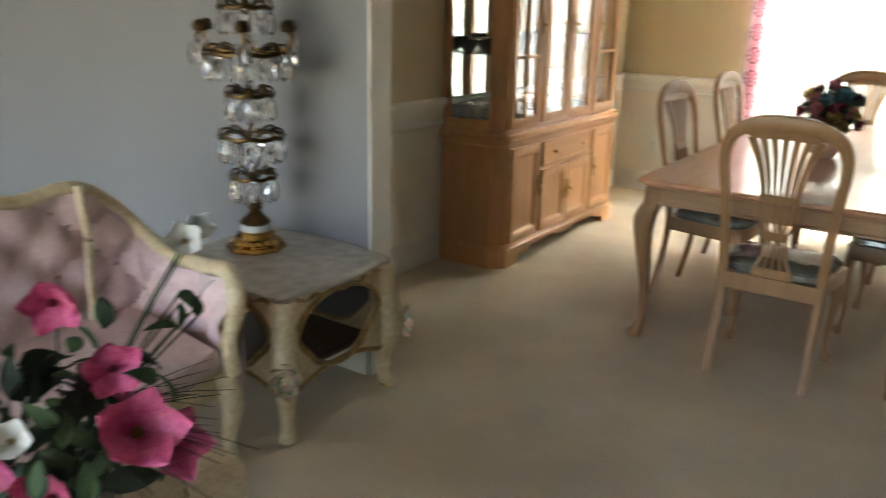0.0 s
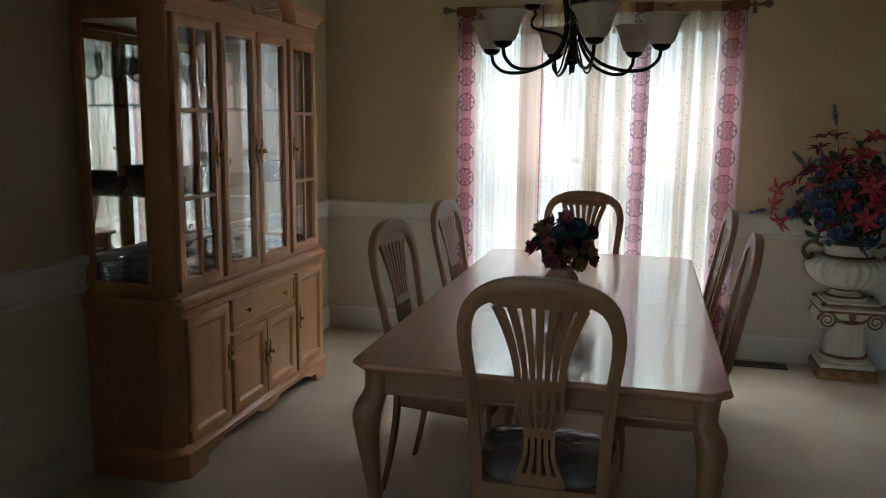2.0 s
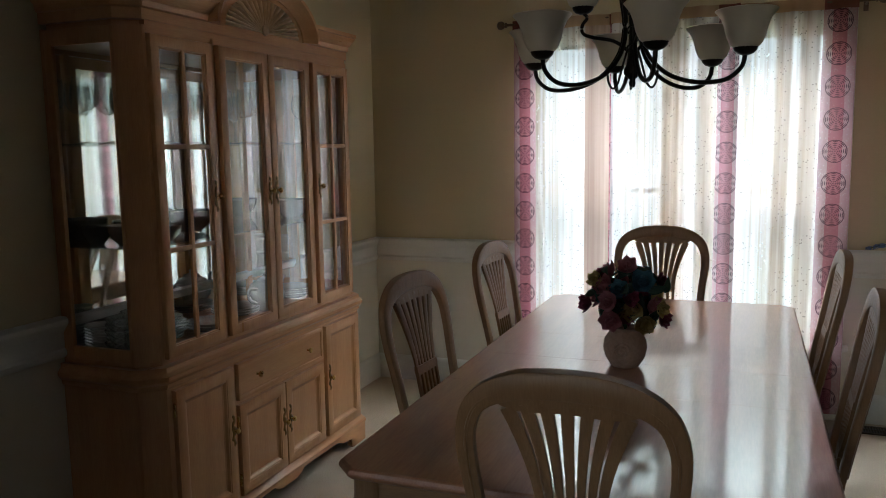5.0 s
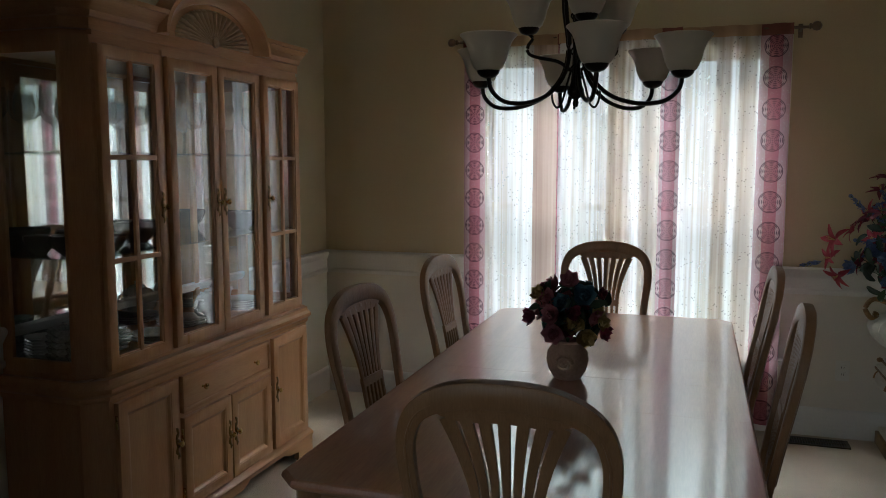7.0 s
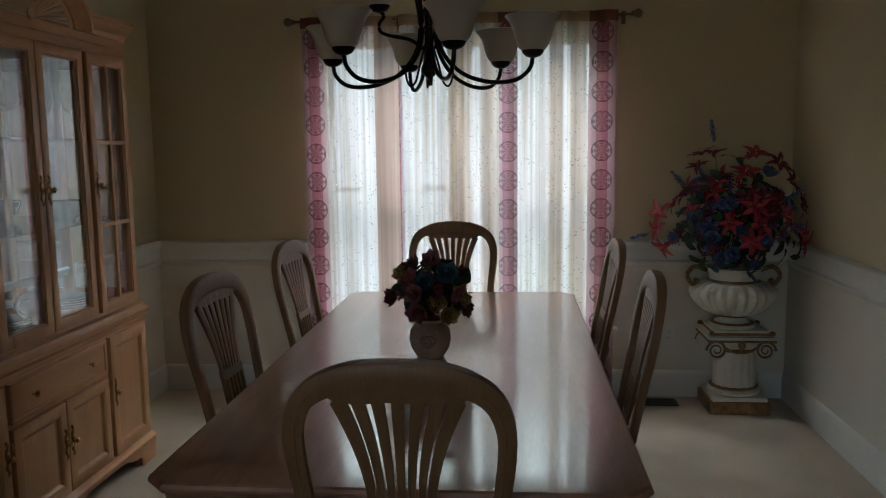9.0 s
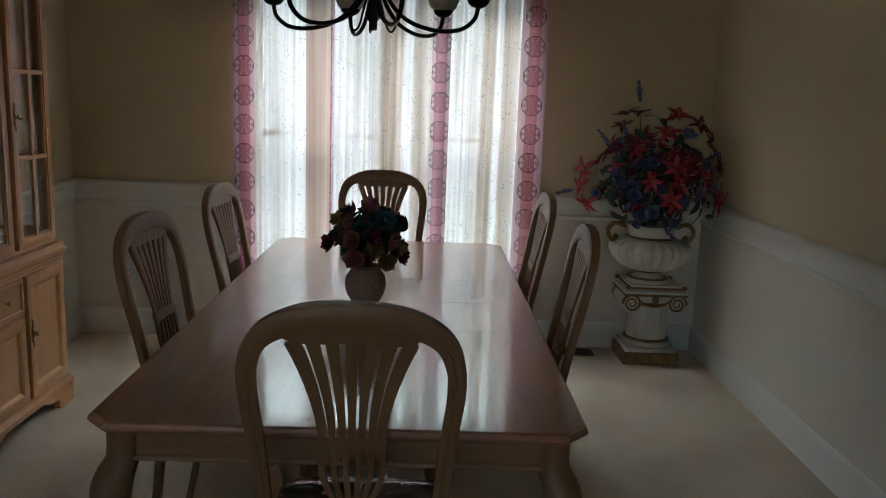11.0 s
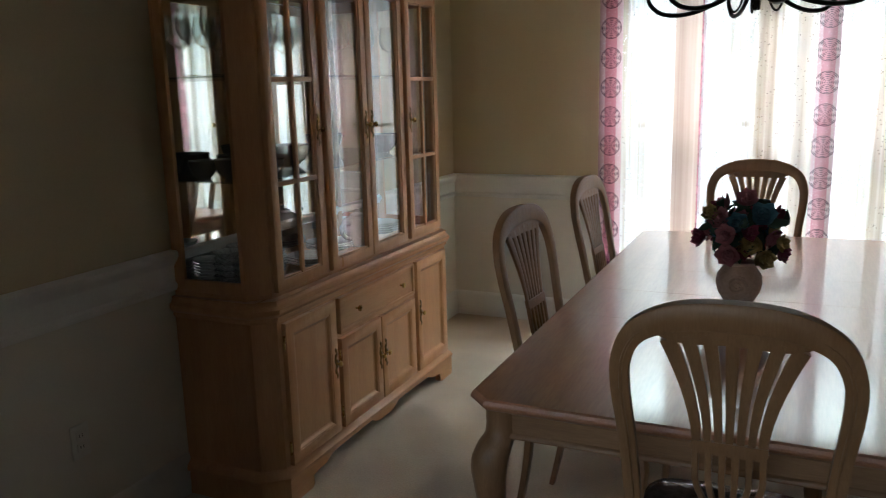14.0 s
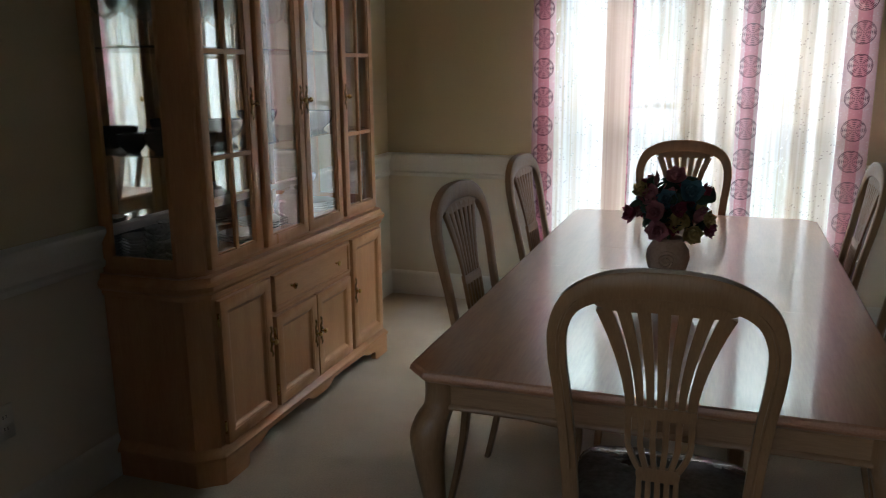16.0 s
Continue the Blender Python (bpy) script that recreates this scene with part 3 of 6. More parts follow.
def dining_table():
    x0, x1, y0, y1, c = 1.370, 2.572, -3.125, -0.615, 0.055
    cx, cy = (x0 + x1) / 2, (y0 + y1) / 2
    t = thing("dining_table", (cx, cy, 0), "long oak dining table with polished leaved top and cabriole legs", "table")
    X, Y = (x1 - x0) / 2, (y1 - y0) / 2
    cuts = [-Y, -2.30 - cy, -1.92 - cy, -1.54 - cy, Y]
    for i in range(4):
        a, b = cuts[i] + (0.0003 if i else 0), cuts[i + 1] - (0.0003 if i < 3 else 0)
        rings = []
        for o, z in ((-0.014, 0.7285), (-0.005, 0.735), (0.0, 0.742), (0.0, 0.748), (-0.003, 0.756), (-0.009, 0.760)):
            lo, hi = (a - o if i == 0 else a), (b + o if i == 3 else b)
            ring = [(-X - o, lo + (c if i == 0 else 0)), (-X - o + (c if i == 0 else 0), lo), (X + o - (c if i == 0 else 0), lo), (X + o, lo + (c if i == 0 else 0)),
                    (X + o, hi - (c if i == 3 else 0)), (X + o - (c if i == 3 else 0), hi), (-X - o + (c if i == 3 else 0), hi), (-X - o, hi - (c if i == 3 else 0))]
            if i != 0:
                ring = [ring[0]] + ring[3:]
            if i not in (3,):
                ring = [p for j, p in enumerate(ring) if not (i == 0 and j in (5, 6))] if i == 0 else [ring[0], ring[1], ring[2], ring[5]]
            rings.append([(x, y, z) for x, y in ring])
        bm = loft(bmesh.new(), rings)
        part("tabletop" if i in (0, 3) else "table_leaf", bm, M_TOP, t, "", False)
    ap = 0.055
    for name, q in (("apron", (-X + ap + 0.05, -Y + ap, X - ap - 0.05, -Y + ap + 0.022)), ("apron", (-X + ap + 0.05, Y - ap - 0.022, X - ap - 0.05, Y - ap)),
                    ("apron", (-X + ap, -Y + ap + 0.05, -X + ap + 0.022, Y - ap - 0.05)), ("apron", (X - ap - 0.022, -Y + ap + 0.05, X - ap, Y - ap - 0.05))):
        bm = bmesh.new()
        along_x = q[2] - q[0] > q[3] - q[1]
        u0, u1, v0, v1 = (q[0], q[2], q[1], q[3]) if along_x else (q[1], q[3], q[0], q[2])
        prof = [(v0 - 0.006, 0.644), (v0 - 0.007, 0.650), (v0 - 0.004, 0.656), (v0, 0.659), (v0, 0.708), (v0 - 0.004, 0.712), (v0 - 0.005, 0.7284), (v1 + 0.005, 0.7284), (v1 + 0.004, 0.712), (v1, 0.708), (v1, 0.659), (v1 + 0.004, 0.656), (v1 + 0.007, 0.650), (v1 + 0.006, 0.644)]
        loft(bm, [[(u, v, z) if along_x else (v, u, z) for v, z in prof] for u in (u0, u1)])
        part(name, bm, M_LEGH, t)
    for sx in (-1, 1):
        for sy in (-1, 1):
            bm = bmesh.new()
            cabriole(bm, [(0, 0.7284, 0.040), (0.0, 0.655, 0.041), (0.022, 0.615, 0.047), (0.037, 0.565, 0.047), (0.034, 0.48, 0.038), (0.017, 0.35, 0.028), (0.002, 0.22, 0.022), (0.001, 0.11, 0.019), (0.018, 0.05, 0.023), (0.033, 0.022, 0.034), (0.033, 0.006, 0.034), (0.033, 0.0, 0.028)], sx, sy)
            leg = part("leg", bm, M_LEG, t)
            leg.location = (sx * (X - ap - 0.022), sy * (Y - ap - 0.022), 0)
    return t


M_LEGH = mat("whitewashed_oak_across", (0.245, 0.128, 0.057), (0.315, 0.174, 0.083), 0.40, 2.4, 30, 0.16, stretch=(0.9, 0.9, 9))
dining_table()


# ---- dining chairs ----
M_CUSHION = mat("plastic_covered_seat", (0.09, 0.085, 0.075), (0.20, 0.19, 0.165), 0.22, 9, 60, 0.4, coat=0.8)


def back_y(z):
    return 0.065 - 0.122 * ((z - 0.45) / 0.67) ** 1.1 if z > 0.45 else 0.065 * math.sin(z / 0.45 * math.pi / 2)


def dining_chair():
    c = thing("dining_chair", (0, 0, 0), "whitewashed oak dining chair with arched back and pierced fan splat", "chair", "chairs round the dining table")
    # arched back frame with the two rear legs
    right = [(0.190, 0.0, 0.015), (0.191, 0.20, 0.017), (0.192, 0.44, 0.019), (0.197, 0.62, 0.018), (0.208, 0.78, 0.018), (0.221, 0.90, 0.0195), (0.217, 0.978, 0.021), (0.184, 1.040, 0.024), (0.105, 1.077, 0.028), (0.0, 1.086, 0.029)]
    rows = right + [(-x, z, r) for x, z, r in reversed(right[:-1])]
    pts = spline([(x, 0, z) for x, z, r in rows], 5)
    rad = [max(0.014, v.x) for v in spline([(r, 0, 0) for x, z, r in rows], 5)]
    pts = [Vector((p.x, back_y(p.z), p.z)) for p in pts]
    bm = bmesh.new()
    tube(bm, pts, rad, 8, 0.62, (0, 1, 0.08), square=True)
    part("back_frame", bm, M_LEG, c)
    # raised bead along the inside of the arch
    bead = [(p.x * 0.985, p.y - 0.012, p.z - 0.004) for p in pts if p.z > 0.62]
    bm = bmesh.new()
    tube(bm, bead, 0.004, 6)
    part("bead", bm, M_LEG, c)
    # pierced splat

    def bar(fn, z0, z1, w0, w1, n=7):
        p, r = [], []
        for k in range(n + 1):
            z = z0 + (z1 - z0) * k / n
            p.append((fn(z), back_y(z), z))
            r.append(w0 + (w1 - w0) * k / n)
        bm = bmesh.new()
        tube(bm, p, r, 8, 0.0065 / max(w0, w1), (0, 1, 0.08), square=True)
        part("splat_bar", bm, M_LEG, c)

    for i in range(-3, 4):
        top = 1.047 - 0.0022 * i * i
        fn = lambda z, i=i: i * (0.0215 + 0.0225 * max(0, (z - 0.795) / 0.25) ** 1.7)
        bar(fn, 0.795, top, 0.0072 if abs(i) < 3 else 0.009, 0.0138 if abs(i) < 3 else 0.016)
    crest = []
    for k in range(13):
        x = -0.165 + 0.33 * k / 12
        zt = 1.084 - 1.1 * x * x
        crest.append((x, zt - 0.004 - 0.056 * max(0.0, 1 - (x / 0.165) ** 4), zt))
    rings = [[(x, back_y(zb) + d, zb), (x, back_y(zt) + d, zt), (x, back_y(zt) + d + 0.013, zt), (x, back_y(zb) + d + 0.013, zb)] for x, zb, zt in crest for d in (-0.0065,)]
    bm = bmesh.new()
    loft(bm, rings)
    part("splat_crest", bm, M_LEG, c)

    def slab(outline):
        """outline: (half width, z) from the bottom up"""
        bm = bmesh.new()
        loft(bm, [[(-w, back_y(z) - 0.0065, z), (w, back_y(z) - 0.0065, z), (w, back_y(z) + 0.0065, z), (-w, back_y(z) + 0.0065, z)] for w, z in outline])
        part("splat_rail", bm, M_LEG, c)

    slab([(0.072, 0.770), (0.076, 0.785), (0.074, 0.800)])
    slab([(0.036, 0.610), (0.047, 0.622), (0.048, 0.632), (0.040, 0.645)])
    slab([(0.080, 0.442), (0.078, 0.465), (0.070, 0.485)])
    for j in range(6):
        f = -1 + 2 * j / 5
        bar(lambda z, f=f: f * (0.067 - 0.030 * max(0, (0.71 - z) / 0.08) ** 1.6 if z < 0.71 else 0.067), 0.640, 0.775, 0.0062, 0.0074, 8)
    for j in range(5):
        f = -1 + 2 * j / 4
        bar(lambda z, f=f: f * (0.040 + 0.024 * max(0, (0.56 - z) / 0.08) ** 1.3), 0.478, 0.618, 0.0074, 0.0058, 6)
    # seat frame, cushion, front legs
    q = [(-0.188, 0.052), (0.188, 0.052), (0.235, 0.43), (0.20, 0.455), (-0.20, 0.455), (-0.235, 0.43)]
    bm = bmesh.new()
    loft(bm, [[(x * f, y, z) for x, y in q] for f, z in ((0.98, 0.375), (1.0, 0.38), (1.0, 0.438), (0.985, 0.444))])
    part("seat_frame", bm, M_LEG, c)
    bm = bmesh.new()
    n = 40
    rings = []
    for f, z in ((0.97, 0.444), (1.0, 0.455), (0.985, 0.474), (0.9, 0.488), (0.6, 0.496), (0.2, 0.498)):
        ring = []
        for k in range(n):
            a = 2 * math.pi * k / n
            cc, ss = math.cos(a), math.sin(a)
            e = 1 / (abs(cc) ** 5 + abs(ss) ** 5) ** 0.2
            yy = 0.195 * ss * e * f + 0.262
            xx = (0.19 + 0.045 * (yy / 0.45)) * cc * e * f
            wob = 0.006 * noise.noise((xx * 14, yy * 14, z * 9)) if z > 0.45 else 0
            ring.append((xx, yy, z + wob))
        rings.append(ring)
    loft(bm, rings)
    part("seat", bm, M_CUSHION, c, "dark padded seat under clear plastic")
    for s in (-1, 1):
        bm = bmesh.new()
        cabriole(bm, [(0, 0.43, 0.024), (0.008, 0.38, 0.027), (0.016, 0.33, 0.025), (0.008, 0.22, 0.017), (-0.002, 0.11, 0.013), (0.004, 0.05, 0.014), (0.014, 0.02, 0.022), (0.014, 0.0, 0.020)], s, 1, seg=10)
        leg = part("front_leg", bm, M_LEG, c)
        leg.location = (s * 0.200, 0.425, 0)
    return c


chair = dining_chair()
chair.matrix_world = pose(2.018, -3.257, 0, 0, 0, 0.5)
for x, y, r in ((1.915, -0.475, 180), (1.288, -2.285, -94), (1.286, -1.345, -93), (2.662, -2.24, 87), (2.660, -1.315, 90)):
    copy_thing(chair, pose(x, y, 0, 0, 0, r) @ Matrix.Diagonal((1.02, 1.02, 1.008, 1)))

# ---- window, daylight beyond it, curtains ----
def backdrop_material():
    m = bpy.data.materials.new("bright_garden")
    m.use_nodes = True
    nt = m.node_tree
    nt.nodes.remove(nt.nodes["Principled BSDF"])
    em = nt.nodes.new("ShaderNodeEmission")
    co = nt.nodes.new("ShaderNodeTexCoord")
    n = nt.nodes.new("ShaderNodeTexNoise")
    n.inputs["Scale"].default_value, n.inputs["Detail"].default_value = 0.9, 5
    rp = nt.nodes.new("ShaderNodeValToRGB")
    rp.color_ramp.elements[0].position, rp.color_ramp.elements[0].color = 0.36, (0.64, 0.74, 0.70, 1)
    rp.color_ramp.elements[1].position, rp.color_ramp.elements[1].color = 0.60, (0.94, 0.96, 1.0, 1)
    nt.links.new(co.outputs["Object"], n.inputs["Vector"])
    nt.links.new(n.outputs[0], rp.inputs[0])
    nt.links.new(rp.outputs[0], em.inputs[0])
    # garden low down, open sky above
    sp, mr = nt.nodes.new("ShaderNodeSeparateXYZ"), nt.nodes.new("ShaderNodeMapRange")
    nt.links.new(co.outputs["Object"], sp.inputs[0])
    nt.links.new(sp.outputs[2], mr.inputs["Value"])
    mr.inputs["From Min"].default_value, mr.inputs["From Max"].default_value = 2.8, 6.5
    mr.inputs["To Min"].default_value, mr.inputs["To Max"].default_value = WIN_W, SKY_W
    nt.links.new(mr.outputs[0], em.inputs[1])
    nt.links.new(em.outputs[0], nt.nodes["Material Output"].inputs[0])
    return m


bm = bmesh.new()
box(bm, -8.0, 4.0, -0.55, 12.0, 4.02, 12.0)
structure("backdrop", bm, backdrop_material(), "hazy bright garden light beyond the window", "backdrop")
bm = bmesh.new()
box(bm, -30, 0.2, -0.6, 34, 40, -0.5)
structure("ground", bm, mat("lawn", (0.04, 0.08, 0.02), (0.08, 0.13, 0.04), 0.9, 0.5, 30, 0.8, world_space=True), "mown green lawn outside the house", "ground")

win = tagged(new("window_1"), "white framed double-hung double window behind sheers", "window", "", "structure")
M_SASH = mat("white_vinyl", (0.76, 0.77, 0.77), (0.80, 0.81, 0.81), 0.35, 3, 60, 0.03)


def xz_frame(bm, x0, x1, z0, z1, w, y0, y1):
    box(bm, x0, y0, z0, x0 + w, y1, z1, 0.003)
    box(bm, x1 - w, y0, z0, x1, y1, z1, 0.003)
    box(bm, x0 + w - 0.001, y0, z1 - w, x1 - w + 0.001, y1, z1, 0.003)
    box(bm, x0 + w - 0.001, y0, z0, x1 - w + 0.001, y1, z0 + w, 0.003)


bm = bmesh.new()
xz_frame(bm, WX0 - 0.085, WX1 + 0.085, WZ0 - 0.08, WZ1 + 0.085, 0.085, -0.02, -0.001)
part("window_casing", bm, M_TRIM, win)
bm = bmesh.new()
box(bm, WX0 - 0.11, -0.055, WZ0 - 0.012, WX1 + 0.11, 0.04, WZ0 + 0.014, 0.004)
part("window_sill", bm, M_TRIM, win)
XM = (WX0 + WX1) / 2
bm = bmesh.new()
xz_frame(bm, WX0, WX1, WZ0 + 0.014, WZ1, 0.03, 0.04, 0.14)
box(bm, XM - 0.045, 0.04, WZ0 + 0.04, XM + 0.045, 0.14, WZ1 - 0.03)
part("window_frame", bm, M_SASH, win)
for a, b in ((WX0 + 0.03, XM - 0.045), (XM + 0.045, WX1 - 0.03)):
    for z0, z1, y in ((WZ0 + 0.045, 1.30, 0.06), (1.265, WZ1 - 0.03, 0.095)):
        bm = bmesh.new()
        xz_frame(bm, a, b, z0, z1, 0.03, y, y + 0.03)
        sash = part("sash", bm, M_SASH, win)
        bm = bmesh.new()
        pane_box(bm, a + 0.029, y + 0.012, z0 + 0.029, b - 0.029, y + 0.016, z1 - 0.029, "y")
        pane = part("pane", bm, M_PANE, sash, "", False)
        pane.visible_shadow = False


def cloth(name, color, clear, medallion=False, spots=0.0, streak=0.25, gathered=None):
    """Thin woven cloth that lets daylight through; streaks are the gathered threads and fold shade put into the colour.
    """
    m = bpy.data.materials.new(name)
    m.use_nodes = True
    gathered = gathered or tuple(c * 0.9 for c in color)
    nt = m.node_tree
    L = nt.links.new
    nt.nodes.remove(nt.nodes["Principled BSDF"])
    co = nt.nodes.new("ShaderNodeTexCoord").outputs["Object"]
    mp = nt.nodes.new("ShaderNodeMapping")
    mp.inputs["Scale"].default_value = (34, 0.0, 0.30)
    L(co, mp.inputs[0])
    n = nt.nodes.new("ShaderNodeTexNoise")
    n.inputs["Scale"].default_value, n.inputs["Detail"].default_value = 1.0, 5
    L(mp.outputs[0], n.inputs[0])

    def math_node(op, a, b=None):
        k = nt.nodes.new("ShaderNodeMath")
        k.operation = op
        for i, v in enumerate((a, b)):
            if v is None:
                continue
            if isinstance(v, (int, float)):
                k.inputs[i].default_value = v
            else:
                L(v, k.inputs[i])
        return k.outputs[0]

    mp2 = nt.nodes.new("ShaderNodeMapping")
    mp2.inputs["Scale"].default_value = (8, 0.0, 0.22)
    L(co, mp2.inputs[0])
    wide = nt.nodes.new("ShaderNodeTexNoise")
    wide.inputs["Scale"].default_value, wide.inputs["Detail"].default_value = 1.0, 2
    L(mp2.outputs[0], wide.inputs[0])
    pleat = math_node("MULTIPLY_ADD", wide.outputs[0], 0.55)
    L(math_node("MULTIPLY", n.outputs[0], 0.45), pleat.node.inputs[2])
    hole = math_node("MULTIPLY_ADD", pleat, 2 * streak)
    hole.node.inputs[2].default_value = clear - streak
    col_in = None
    # gathered cloth and the shade of its folds, both painted as a darker tone
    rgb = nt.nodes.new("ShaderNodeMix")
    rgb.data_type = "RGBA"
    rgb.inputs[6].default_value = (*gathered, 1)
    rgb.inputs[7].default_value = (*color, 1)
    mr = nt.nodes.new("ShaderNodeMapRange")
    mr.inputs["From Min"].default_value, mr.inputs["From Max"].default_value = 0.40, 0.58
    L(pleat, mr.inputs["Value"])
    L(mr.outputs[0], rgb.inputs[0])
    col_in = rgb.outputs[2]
    if spots:
        v = nt.nodes.new("ShaderNodeTexVoronoi")
        v.inputs["Scale"].default_value = 55
        L(co, v.inputs["Vector"])
        v2 = nt.nodes.new("ShaderNodeTexNoise")
        v2.inputs["Scale"].default_value = 16
        L(co, v2.inputs["Vector"])
        dot = math_node("MULTIPLY", math_node("LESS_THAN", v.outputs["Distance"], 0.24), math_node("GREATER_THAN", v2.outputs[0], 0.5))
        hole = math_node("ADD", hole, math_node("MULTIPLY", dot, spots))
    if medallion:
        sp = nt.nodes.new("ShaderNodeSeparateXYZ")
        L(co, sp.inputs[0])
        u = sp.outputs[0]
        vv = math_node("MULTIPLY", math_node("SUBTRACT", math_node("FRACT", math_node("MULTIPLY", sp.outputs[2], 1 / 0.17)), 0.5), 0.17)
        r = math_node("SQRT", math_node("ADD", math_node("MULTIPLY", u, u), math_node("MULTIPLY", vv, vv)))
        th = math_node("ARCTAN2", vv, u)
        wave = math_node("ADD", math_node("SINE", math_node("MULTIPLY", r, 640.0)), math_node("MULTIPLY", math_node("COSINE", math_node("MULTIPLY", th, 8.0)), 0.75))
        line = math_node("MULTIPLY", math_node("GREATER_THAN", wave, 0.40), math_node("LESS_THAN", r, 0.057))
        rim = math_node("MULTIPLY", math_node("GREATER_THAN", r, 0.056), math_node("LESS_THAN", r, 0.061))
        fl = nt.nodes.new("ShaderNodeTexVoronoi")
        fl.inputs["Scale"].default_value = 70
        L(co, fl.inputs["Vector"])
        fil = math_node("MULTIPLY", math_node("GREATER_THAN", r, 0.064), math_node("LESS_THAN", fl.outputs["Distance"], 0.25))
        ink = math_node("MULTIPLY", math_node("MAXIMUM", line, rim), 0.9)
        mx = nt.nodes.new("ShaderNodeMix")
        mx.data_type = "RGBA"
        L(ink, mx.inputs[0])
        L(col_in, mx.inputs[6])
        mx.inputs[7].default_value = (0.075, 0.035, 0.055, 1)
        m2 = nt.nodes.new("ShaderNodeMix")
        m2.data_type = "RGBA"
        L(fil, m2.inputs[0])
        L(mx.outputs[2], m2.inputs[6])
        m2.inputs[7].default_value = (0.52, 0.40, 0.42, 1)
        col_in = m2.outputs[2]
        band = math_node("GREATER_THAN", math_node("ABSOLUTE", u), 0.034)
        m3 = nt.nodes.new("ShaderNodeMix")
        m3.data_type, m3.blend_type = "RGBA", "MULTIPLY"
        L(math_node("SUBTRACT", 1.0, band), m3.inputs[0])
        L(col_in, m3.inputs[6])
        m3.inputs[7].default_value = (0.82, 0.46, 0.53, 1)
        col_in = m3.outputs[2]
    tl, df, tp = nt.nodes.new("ShaderNodeBsdfTranslucent"), nt.nodes.new("ShaderNodeBsdfDiffuse"), nt.nodes.new("ShaderNodeBsdfTransparent")
    L(col_in, tl.inputs[0])
    L(col_in, df.inputs[0])
    a, b = nt.nodes.new("ShaderNodeMixShader"), nt.nodes.new("ShaderNodeMixShader")
    a.inputs[0].default_value = 0.78
    L(tl.outputs[0], a.inputs[1])
    L(df.outputs[0], a.inputs[2])
    k = nt.nodes.new("ShaderNodeClamp")
    L(hole, k.inputs[0])
    L(k.outputs[0], b.inputs[0])
    L(a.outputs[0], b.inputs[1])
    L(tp.outputs[0], b.inputs[2])
    L(b.outputs[0], nt.nodes["Material Output"].inputs[0])
    return m


# last tuple: darker tan for denser cloth plus painted fold shading
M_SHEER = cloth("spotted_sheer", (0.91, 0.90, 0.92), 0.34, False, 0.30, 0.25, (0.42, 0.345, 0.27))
M_FOLD = cloth("fold_shaded_cream_sheer", (0.80, 0.67, 0.53), 0.22, False, 0.0, 0.2, (0.50, 0.38, 0.28))
M_BORDER = cloth("pink_medallion_cloth", (0.50, 0.31, 0.34), 0.11, True, 0.0, 0.05)
M_STRIPE = cloth("tan_stripe_cloth", (0.55, 0.41, 0.34), 0.06, False, 0.0, 0.06, (0.34, 0.22, 0.18))
M_HEADER = cloth("gathered_header_cloth", (0.46, 0.31, 0.20), 0.02, False, 0.0, 0.02)
M_PINKTOP = cloth("pink_header_cloth", (0.22, 0.085, 0.07), 0.0, False, 0.0, 0.0)


def curtain(xa, xb, y, borders, seed, label, doubled=()):
    c = thing("curtain", ((xa + xb) / 2, y, 0.06), label, "curtain", "sheers at the window")
    cx = (xa + xb) / 2
    rnd = random.Random(seed)
    ph, f1, f2 = rnd.uniform(0, 6), rnd.uniform(52, 60), rnd.uniform(21, 27)
    zs = [0.06, 0.25, 0.5, 0.8, 1.1, 1.4, 1.7, 1.95, 2.10, 2.18, 2.245]

    def fold(x, z):
        k = 0.65 + 0.35 * math.sin(z * 1.7 + seed)
        return 0.013 * math.sin(f1 * x + ph + 0.5 * math.sin(z * 1.1)) * k + 0.012 * math.sin(f2 * x + 2 * ph + 0.25 * z)

    def sheet(name, a, b, material, lift=0.0, top=None, rows=zs, amp=1.0, label=""):
        bm = bmesh.new()
        n = max(4, int((b - a) / 0.007))
        mid = (a + b) / 2
        grid = [[bm.verts.new((a + (b - a) * i / n - mid, fold(a + (b - a) * i / n, z) * amp - lift, z - 0.06)) for i in range(n + 1)] for z in rows]
        for r0, r1 in zip(grid, grid[1:]):
            for i in range(n):
                bm.faces.new((r0[i], r0[i + 1], r1[i + 1], r1[i]))
        ob = part(name, bm, material, c, label)
        ob.location = (mid - cx, 0, 0)
        return ob

    edges = sorted(borders)
    spans, x = [], xa
    for a, b in edges:
        if a > x + 0.01:
            spans.append((x, a))
        x = b
    if x < xb - 0.01:
        spans.append((x, xb))
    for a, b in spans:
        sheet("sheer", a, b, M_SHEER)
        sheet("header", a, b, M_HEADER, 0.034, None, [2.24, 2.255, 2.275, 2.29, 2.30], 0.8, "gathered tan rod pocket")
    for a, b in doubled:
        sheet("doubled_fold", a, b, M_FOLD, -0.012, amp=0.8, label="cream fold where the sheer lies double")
    for a, b in edges:
        tan = 1.4 < a < 1.55
        sheet("border", a, b, M_STRIPE if tan else M_BORDER, 0.001, amp=0.55, label="tan gathered edge strip" if tan else "pink border strip with printed medallions")
        sheet("header", a, b, M_HEADER if tan else M_PINKTOP, 0.034, None, [2.24, 2.255, 2.275, 2.29, 2.30], 0.8, "dark red rod pocket")


